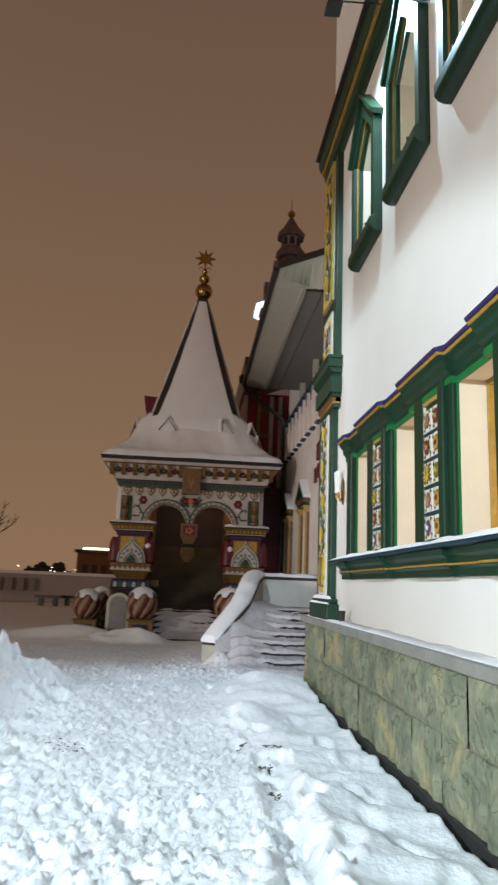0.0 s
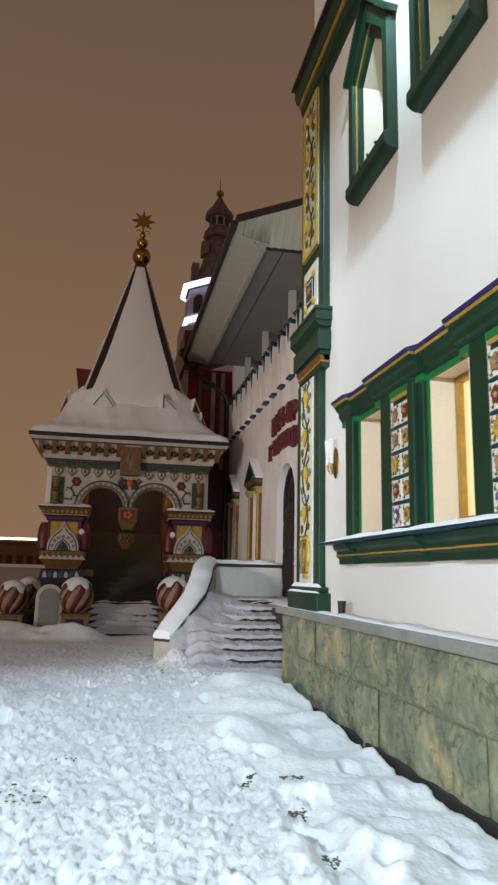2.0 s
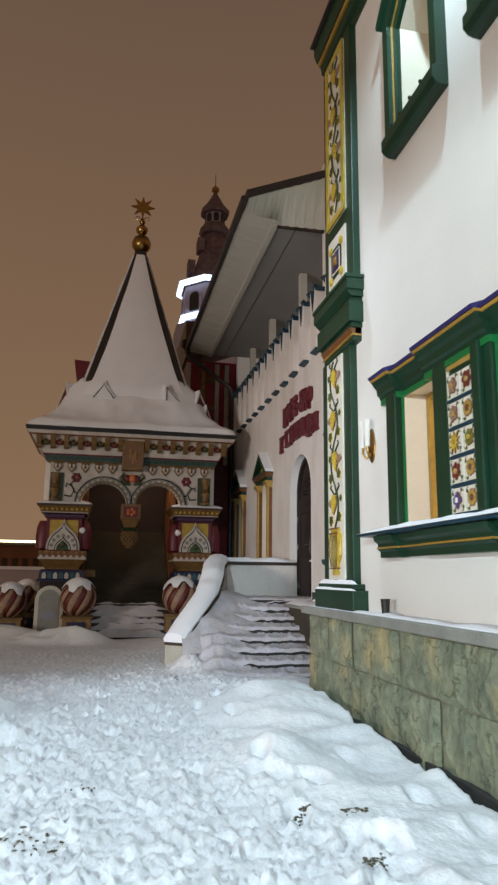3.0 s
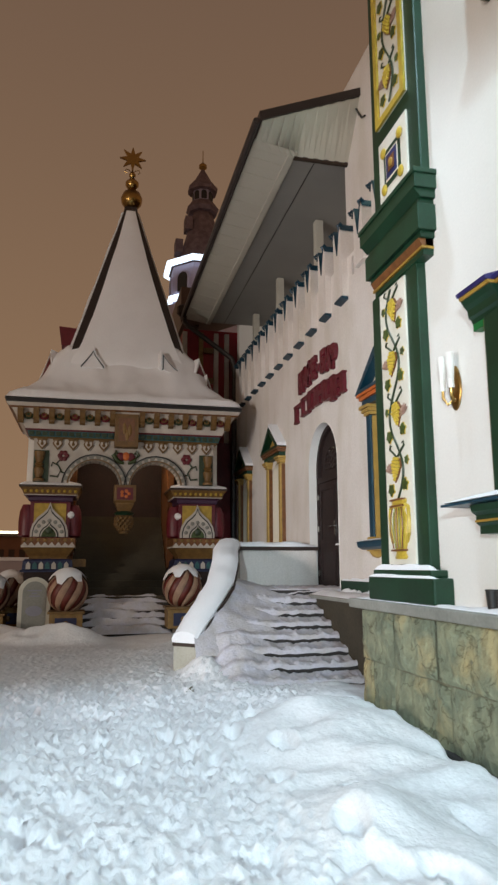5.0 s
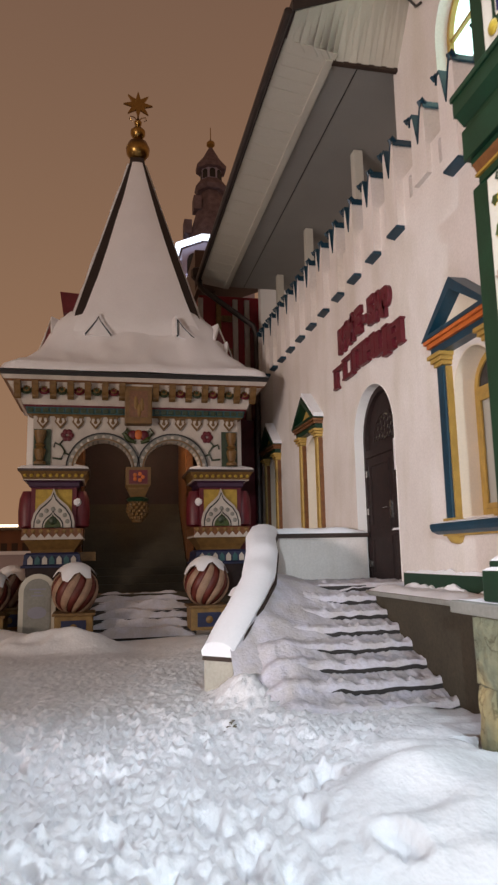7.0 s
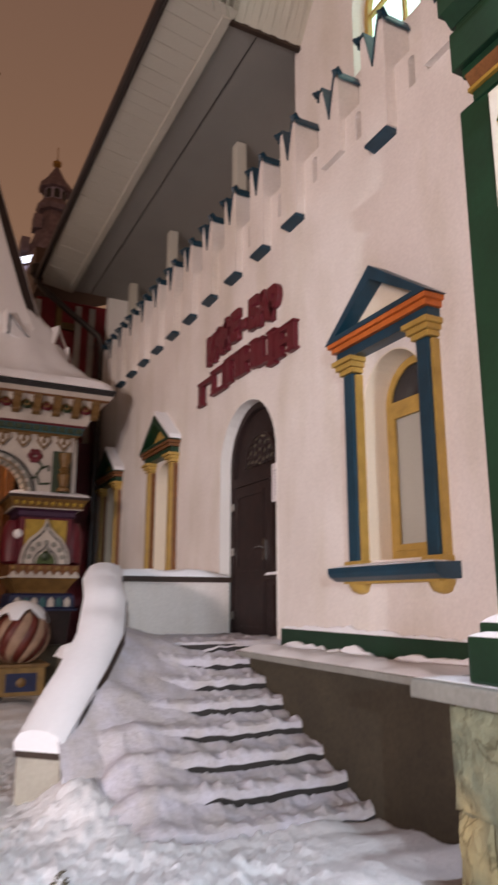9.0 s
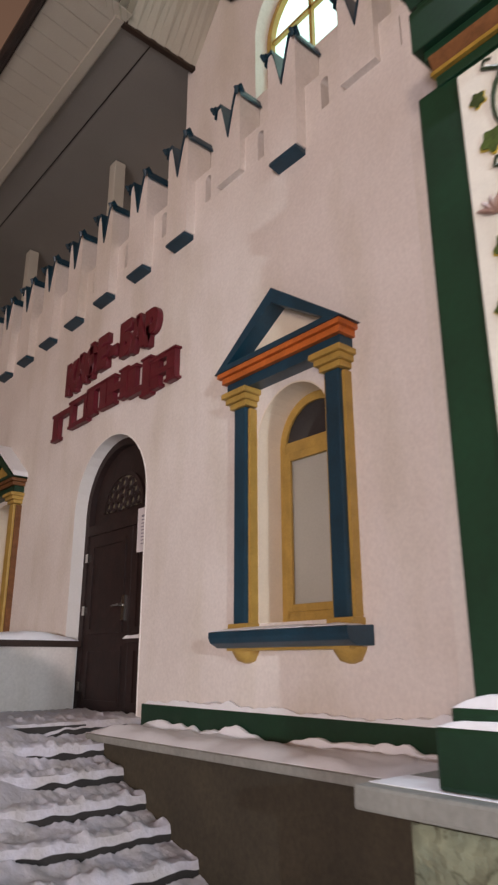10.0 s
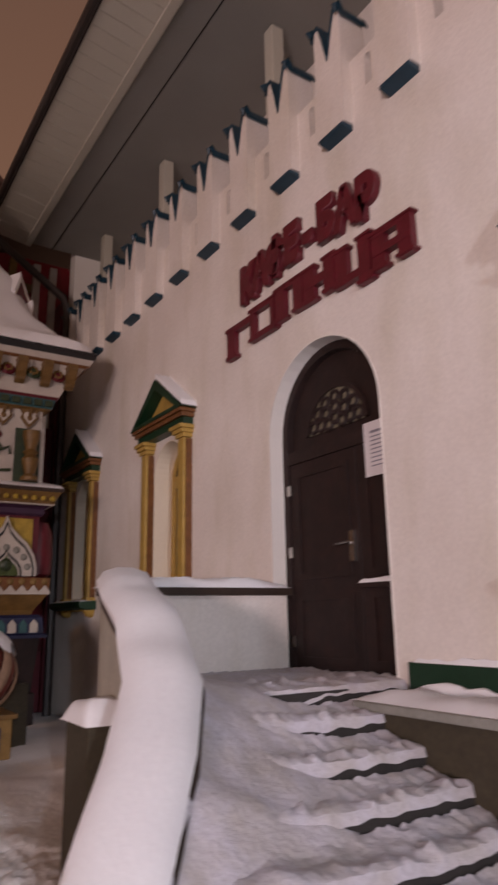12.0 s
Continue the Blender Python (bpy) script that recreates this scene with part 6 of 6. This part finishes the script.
# outlines of the small gables poking out of the snow
FULL = [(-1, 0), (-0.55, 0.40), (-0.16, 0.76), (0, 1), (0.16, 0.76), (0.55, 0.40), (1, 0)]
HALF = [(-0.95, 0.42), (-0.92, 1.0), (-0.62, 0.72), (-0.2, 0.44), (0.4, 0.2), (1, 0)]
for bx, by, bz, w_, h_, rz, form, inside in ((-0.87, 21.66, 6.32, 0.27, 0.44, 0, FULL, SOFTSNOW), (1.30, 21.62, 6.08, 0.44, 0.66, 14, HALF, SOFTSNOW),
                                             (-1.98, 21.95, 6.02, 0.26, 0.70, -52, FULL, REDP), (1.88, 21.85, 6.34, 0.17, 0.36, 40, FULL, REDP), (2.12, 21.85, 5.72, 0.24, 0.56, 48, FULL, REDP)):
    o = [(u * w_, v * h_) for u, v in form]
    m = pose(CX + bx, by, bz, -8, 0, rz)
    bm = B()
    ring_band(bm, "y", o, [(u * 1.06, v + 0.024) for u, v in o], -0.03, 0.05)
    ob = part("gable_edge", bm, TEAL if inside is SOFTSNOW else WORN, porch)
    ob.matrix_basis = m
    bm = B()
    prism(bm, o, "y", -0.01, 0.04)
    ob = part("gable_panel", bm, inside, porch)
    ob.matrix_basis = m
    bm = B()
    ring_band(bm, "y", [(u * 1.06, v + 0.025) for u, v in o], [(u * 1.16, v + 0.025 + 0.06 * (0.5 + v / h_)) for u, v in o], -0.02, 0.26)
    ob = part("gable_snow", bm, SOFTSNOW, porch)
    ob.matrix_basis = m
bm = B()
prism(bm, [(-0.62, 0), (0.1, 0.0), (0.30, 0.46), (-0.70, 0.52)], "y", -0.32, 0.32)
ob = part("dormer", bm, REDP, porch, "dark red dormer on the side of the tent")
ob.matrix_basis = pose(CX - 1.09, YC - 0.1, 7.26)
# gilt finial
fin = new("finial")
fin.parent = porch
bm = B()
lathe(bm, [(0.16, 11.55), (0.06, 11.62), (0.20, 11.68), (0.29, 11.80), (0.31, 11.95), (0.24, 12.12), (0.10, 12.2), (0.06, 12.22), (0.12, 12.26), (0.19, 12.36), (0.19, 12.46), (0.10, 12.56), (0.05, 12.6), (0.09, 12.65), (0.10, 12.72), (0.04, 12.80), (0.025, 12.84), (0.025, 13.1)], (CX + 0.04, YC, 0), 18)
part("stem", bm, BRASS, fin, smooth=True)
bm = B()
st = []
for i in range(16):
    r = 0.38 if i % 2 == 0 else 0.17
    st.append((CX + 0.04 + r * math.sin(math.pi * i / 8), 13.22 + r * math.cos(math.pi * i / 8)))
prism(bm, st, "y", YC - 0.035, YC + 0.035)
part("star", bm, BRASS, fin)
bm = B()
for s in (-1, 1):
    tube(bm, [(CX + 0.04, YC, 12.74), (CX + 0.04 + s * 0.10, YC, 12.86), (CX + 0.04 + s * 0.19, YC, 12.88), (CX + 0.04 + s * 0.22, YC, 12.80), (CX + 0.04 + s * 0.16, YC, 12.76)], 0.014, 5)
part("scroll", bm, BRASS, fin, smooth=True)

# porch steps
psteps = thing("porch_steps", "snow covered stone steps up to the porch", "stairs", kind="structure")
for i in range(5):
    boxpart("step", (CX - 0.95, CX + 1.05, 20.1 + 0.27 * i, 22, 0.0 + 0.15 * i - 0.1, 0.15 * (i + 1) - 0.02), STEPDARK, psteps)
for i in range(5):
    tagged(lumpy("snow_on_step", CX - 0.95, CX + 1.05, 20.1 + 0.27 * i - 0.06, 20.37 + 0.27 * i, 0.15 * (i + 1) - 0.15, 0.165, TRODDENSHADE, nx=40, ny=10, seed=50 + i, amp=0.28), "snow lying on a porch step", "snow", group="snow on the porch steps", kind="stuff")


# striped balls on painted pedestals
STRIPE = material("worn_cream_paint", (0.42, 0.27, 0.18), 0.6, var=0.35, scale=6)
BALLRED = material("brown_red_paint", (0.15, 0.025, 0.016), 0.5, var=0.35, scale=6)


def striped_ball(x, y, zb):
    t = thing("striped_ball", "red and cream spirally striped ball on a pedestal, capped with snow", "ornament", group="striped balls by the porch", at=(x, y, zb))
    R = 0.42
    bm = B()
    box(bm, -0.34, 0.34, -0.34, 0.34, 0.0, 0.40)
    part("pedestal", bm, OLDOCHRE, t, bevel=0.015)
    boxpart("pedestal_panel", (-0.22, 0.22, -0.352, -0.339, 0.06, 0.32), OLDBLUE, t)
    bm = B()
    ball(bm, (0, -0.355, 0.19), 0.07, 8, 5, sy=0.3)
    part("pedestal_boss", bm, OLDGOLD, t, smooth=True)
    bm = B()
    box(bm, -0.38, 0.38, -0.38, 0.38, 0.40, 0.45)
    part("pedestal_cap", bm, OLDGOLD, t, bevel=0.01)
    # two meshes of interleaved spiral lobes
    for parity, mat in ((0, BALLRED), (1, STRIPE)):
        bm = B()
        S, L = 16, 14
        for k in range(S):
            if k % 2 != parity:
                continue
            cols = []
            for q in range(5):
                col = []
                for r in range(L + 1):
                    th = math.pi * (0.06 + 0.88 * r / L)
                    a = 2 * math.pi * (k + q / 4) / S + 1.5 * (r / L)
                    rr = R * (1 + 0.045 * math.sin(math.pi * q / 4)) * (0.96 if parity == 0 else 1.0)
                    col.append(bm.verts.new((rr * math.sin(th) * math.cos(a), rr * math.sin(th) * math.sin(a), 0.45 + R * 0.93 - rr * math.cos(th))))
                cols.append(col)
            for p, q in zip(cols, cols[1:]):
                for r in range(L):
                    bm.faces.new((p[r], q[r], q[r + 1], p[r + 1]))
        part("stripes", bm, mat, t, "deep red stripes" if parity == 0 else "cream stripes", smooth=True)
    bm = B()
    SN = 24
    rings = []
    for r in range(6):
        ring = []
        for k in range(SN):
            a = 2 * math.pi * k / SN
            lim = 0.95 + 0.22 * math.sin(a * 6 + 0.6) + 0.1 * math.sin(a * 2.0 + x)
            th = lim * r / 5
            rr = R * 1.05 + 0.06 * math.cos(th)
            ring.append(bm.verts.new((rr * math.sin(max(th, 0.01)) * math.cos(a), rr * math.sin(max(th, 0.01)) * math.sin(a), 0.45 + R * 0.93 + rr * math.cos(th) * 1.04)))
        rings.append(ring)
    for p, q in zip(rings, rings[1:]):
        for k in range(SN):
            bm.faces.new((p[k], q[k], q[(k + 1) % SN], p[(k + 1) % SN]))
    bm.faces.new(rings[0])
    part("snow_cap", bm, SOFTSNOW, t, smooth=True)
    return t


striped_ball(-1.28, 20.2, 0.05)
striped_ball(1.17, 20.05, 0.12)
striped_ball(-3.05, 21.9, -0.08)
striped_ball(-2.72, 22.9, 0.0)

board = thing("notice_board", "arched white notice board standing in the snow", "sign", at=(-1.98, 20.6, 0.0))
bm = B()
prism(bm, arch_outline(0, 0.34, 0.0, 0.86), "y", -0.04, 0.04)
part("frame", bm, SIDING, board, bevel=0.01)
bm = B()
prism(bm, arch_outline(0, 0.25, 0.1, 0.86), "y", -0.052, -0.042)
part("panel", bm, CAPSTONE, board)
for z, w in ((0.90, 0.15), (0.84, 0.06), (0.78, 0.11)):
    boxpart("print_line", (-w, w, -0.056, -0.053, z, z + 0.028), INK, board)
bm = B()
ball(bm, (0, -0.05, 0.48), 0.2, 10, 6, sy=0.03, sz=0.6)
part("print_picture", bm, INK, board)

# red building behind the porch with its downpipe
red = thing("red_building", "dark red building with white striped pilasters", "building")
boxpart("wall", (1.72, 4.2, 24.7, 30, 0, 8.6), REDW, red)
for xx in (1.75, 2.25, 2.72, 3.05):
    boxpart("stripe", (xx - 0.07, xx + 0.07, 24.62, 24.71, 0, 8.5), WORN if xx != 2.25 else OLDOCHRE, red, bevel=0.01)
for k in range(8):
    boxpart("string_course", (2.34, 2.62, 24.60, 24.71, 1.2 + 0.95 * k, 1.36 + 0.95 * k), OLDGOLD, red)
boxpart("wall", (-2.2, 1.72, 24.72, 27, 0, 6.2), REDP, red)
boxpart("corner", (3.12, 3.24, 24.2, 24.7, 0, 7.6), REDP, red)
bm = B()
tube(bm, [(1.62, 24.1, 8.85), (1.66, 24.0, 8.55), (1.75, 23.9, 8.42), (3.02, 23.75, 7.45), (3.10, 23.75, 7.2), (3.10, 23.75, 0.0)], 0.075, 8)
tagged(part("downpipe", bm, EAVE, smooth=True), "dark metal downpipe from the eave gutter", "pipe")
bm = B()
lathe(bm, [(0.1, 0), (0.2, 0.1), (0.2, 0.3), (0.16, 0.34)], (1.62, 24.1, 8.75), 10)
part("gutter_hopper", bm, EAVE, red)
boxpart("dark_wall", (2.3, 3.1, 24.25, 24.6, 0, 5.0), REDP, red)

# ---- far tower with lit eaves ----
tw = thing("far_tower", "distant octagonal tower with a spire and lit white eaves", "tower", at=(9.3, 70, 0))
for prof, mat, nm, seg in (([(4.2, 0), (4.2, 26.4), (3.3, 26.5), (3.3, 30.6)], TOWERWALL, "wall", 8),
                           ([(3.3, 30.62), (3.9, 30.85), (3.9, 31.15), (2.7, 31.5), (1.0, 37.4), (0.95, 37.5)], TOWERRED, "tent_roof", 8),
                           ([(1.5, 37.3), (1.75, 37.7), (1.2, 38.5)], TOWERRED, "skirt", 8), ([(1.05, 38.5), (1.05, 39.9)], TOWERWALL, "lantern", 8),
                           ([(1.55, 39.7), (1.6, 40.1), (0.9, 41.0), (0.15, 42.4)], TOWERRED, "spire", 8), ([(0.1, 42.3), (0.42, 42.6), (0.42, 42.9), (0.1, 43.2), (0.05, 43.3), (0.04, 44.6)], BRASS, "ball_finial", 10),
                           ([(3.92, 30.70), (4.02, 30.70), (4.02, 31.12), (3.85, 31.22)], LEDWHITE, "lit_eave", 8), ([(3.4, 27.0), (3.75, 27.02), (3.75, 27.5), (3.3, 27.56)], LEDWHITE, "lit_eave", 8)):
    bm = B()
    lathe(bm, prof, (0, 0, 0), seg, 0.5)
    part(nm, bm, mat, tw)
for k in range(8):
    a = 2 * math.pi * k / 8
    bm = B()
    prism(bm, arch_outline(0, 0.28, 38.65, 39.3, 8), "y", -1.05, -0.95)
    ob = part("lantern_window", bm, BLACK, tw)
    ob.matrix_basis = pose(0, 0, 0, 0, 0, 45 * k)
    bm = B()
    prism(bm, arch_outline(0, 0.62, 27.9, 29.2, 10), "y", -3.16, -3.0)
    ob = part("window", bm, BLACK, tw)
    ob.matrix_basis = pose(0, 0, 0, 0, 0, 45 * k)
    bm = B()
    o = [(0.62, 27.9)] + arc(0, 29.2, 0.62, 0, 180, 10) + [(-0.62, 27.9)]
    ring_band(bm, "y", o, [(u * 1.35, v if v < 29.2 else 29.2 + (v - 29.2) * 1.35) for u, v in o], -3.22, -3.0)
    ob = part("window_surround", bm, TOWERWALL, tw)
    ob.matrix_basis = pose(0, 0, 0, 0, 0, 45 * k)
for dx, z in ((-2.5, 32.4), (-1.55, 35.0)):
    boxpart("dormer", (dx - 0.35, dx + 0.4, -1.2, 0.2, z, z + 1.4), TOWERRED, tw)

# second roof beyond the big eave
boxpart("far_roof_edge", (1.72, 2.3, 25.5, 33, 9.0, 10.3), BROWNROOF, red)

# ---- distance ----
pw = thing("far_parapet", "long white snow-topped parapet wall across the square", "wall", kind="structure")
bm = B()
pts = [(-60, 40), (-22, 43), (-13, 45.5), (-4, 49), (8, 52)]
for a, b in zip(pts, pts[1:]):
    prism(bm, [(a[0], a[1]), (b[0], b[1]), (b[0], b[1] + 0.6), (a[0], a[1] + 0.6)], "z", 0, 1.75)
part("wall", bm, FARWALL, pw)
bm = B()
for a, b in zip(pts, pts[1:]):
    prism(bm, [(a[0], a[1] - 0.15), (b[0], b[1] - 0.15), (b[0], b[1] + 0.75), (a[0], a[1] + 0.75)], "z", 1.751, 1.95)
part("snow", bm, SOFTSNOW, pw)
for k in range(22):
    t = k / 21
    x = -24 + 14 * t
    yv = 42.85 + (45.5 - 43) / 9 * max(0, x + 22) if x > -22 else 43 - (-22 - x) * 3 / 38
    boxpart("recess", (x - 0.17, x + 0.17, yv - 0.08, yv + 0.3, 0.7, 1.5), CAPSTONE, pw)
for x, y in ((-7.9, 41.0), (-6.6, 42.0)):
    b_ = thing("bench", "dark bench standing in the snow", "bench", group="benches on the square", at=(x, y, 0))
    boxpart("seat", (-0.75, 0.75, -0.25, 0.25, 0.42, 0.58), BLACK, b_)
    for s in (-1, 1):
        boxpart("leg", (s * 0.4 - 0.12, s * 0.4 + 0.12, -0.2, 0.2, 0, 0.42), BLACK, b_)
rg = random.Random(11)
hb = thing("far_building", "distant low brick building with a lit roof edge", "building", at=(-17, 120, 0))
boxpart("wall", (-2, 9, 0, 8, 0, 6.0), FARBRICK, hb)
boxpart("roof", (-2.4, 9.4, -0.5, 8.4, 6.0, 6.5), FARDARK, hb)
boxpart("lit_edge", (-1.0, 6.8, -0.7, -0.5, 6.5, 6.85), CITYLIGHT, hb)
for k in range(6):
    boxpart("window", (-1 + 1.6 * k, -0.1 + 1.6 * k, -0.1, 0.0, 2.2, 4.0), FARDARK, hb)
bm = B()
for k in range(900):
    x = rg.uniform(-90, 30)
    r = rg.uniform(0.4, 1.3)
    ball(bm, (x, 150 + rg.uniform(0, 20), rg.uniform(0.2, 4.2) * (0.6 + 0.4 * math.sin(x * 0.35))), r, 6, 4, sz=rg.uniform(0.8, 1.6))
tagged(part("far_trees", bm, FARDARK), "dark distant trees along the edge of the square", "trees", kind="stuff")
bm = B()
for k in range(60):
    x = rg.uniform(-75, 5)
    ball(bm, (x, 146, rg.uniform(1.4, 3.8)), rg.uniform(0.08, 0.22), 6, 4)
tagged(part("city_lights", bm, CITYLIGHT), "small warm city lights in the distance", "lights", kind="stuff")


def bare_tree(x, y, h):
    t = thing("bare_tree", "leafless tree in the dark beyond the square", "tree", at=(x, y, 0))
    r = random.Random(int(x * 7))
    bm = B()

    def limb(p, d, L, rad, depth):
        q = p + d * L
        tube(bm, [p, p.lerp(q, 0.5) + Vector((r.uniform(-1, 1), 0, r.uniform(-1, 1))) * L * 0.06, q], [rad, rad * 0.8, rad * 0.6], 5)
        if depth:
            for _ in range(4 if depth > 2 else 3):
                limb(p.lerp(q, r.uniform(0.5, 1.0)), (d + Vector((r.uniform(-0.9, 0.9), r.uniform(-0.6, 0.6), r.uniform(-0.2, 0.6)))).normalized(), L * r.uniform(0.55, 0.75), rad * 0.55, depth - 1)

    limb(Vector((0, 0, 0)), Vector((0, 0, 1)), h * 0.35, 0.18, 4)
    part("trunk", bm, BARK, t)


bare_tree(-17.2, 58, 9.5)
bare_tree(-19.5, 61, 8.5)

# pale wall added behind the camera, never in view
boxpart_ = boxpart("backdrop_wall", (-14, 8, -9, -8.6, 0, 7), FARWALL)
tagged(boxpart_, "unseen plain pale wall added behind the camera", "wall", kind="structure")

# ---- stones of the plinth ----
rg = random.Random(21)


def stone_mesh(w, h, seed):
    """A rough-hewn block, uneven on its face, lying from 0 to w along y and 0 to h along z."""
    bm = B()
    nu, nv = 12, 9
    rows = []
    for i in range(nu + 1):
        r = []
        for j in range(nv + 1):
            u, v = i / nu, j / nv
            edge = min(u, 1 - u) * nu < 0.5 or min(v, 1 - v) * nv < 0.5
            jit = 0.016 if edge else 0.0
            d = -0.002 if edge else 0.018 + 0.040 * noise.noise((u * w * 5 + seed, v * h * 5, seed * 1.7)) + 0.015 * noise.noise((u * w * 14, v * h * 14, seed))
            r.append(bm.verts.new((-d, u * w + jit * noise.noise((v * 4, seed, i)), v * h + jit * noise.noise((u * 4, j, seed)))))
        rows.append(r)
    for i in range(nu):
        for j in range(nv):
            bm.faces.new((rows[i][j], rows[i][j + 1], rows[i + 1][j + 1], rows[i + 1][j]))
    return mesh_of("stone", bm, STONE, smooth=True)


for course, (z0, z1) in enumerate(((-0.15, 0.50), (0.505, 0.995))):
    y = -2.0 + 0.3 * course
    while y < 11.5:
        w = min(rg.uniform(0.38, 1.25), 11.60 - y)
        if w < 0.12:
            break
        h = z1 - z0 - 0.008
        piece("stone", stone_mesh(w - 0.006, h, rg.uniform(0, 90)), plinth, 1.962 + rg.uniform(-0.010, 0.008), y, z0)
        y += w
boxpart("end_face", (1.99, 2.70, 11.582, 11.60, -0.2, 0.998), CONCRETE, plinth)

# dark strip painted as the shade between snow and plinth
boxpart("footing", (1.915, 1.985, -1.0, 11.55, -0.5, 0.0), STEPDARK, plinth, "dark strip standing in for the shade in the gap", bevel=0.01)
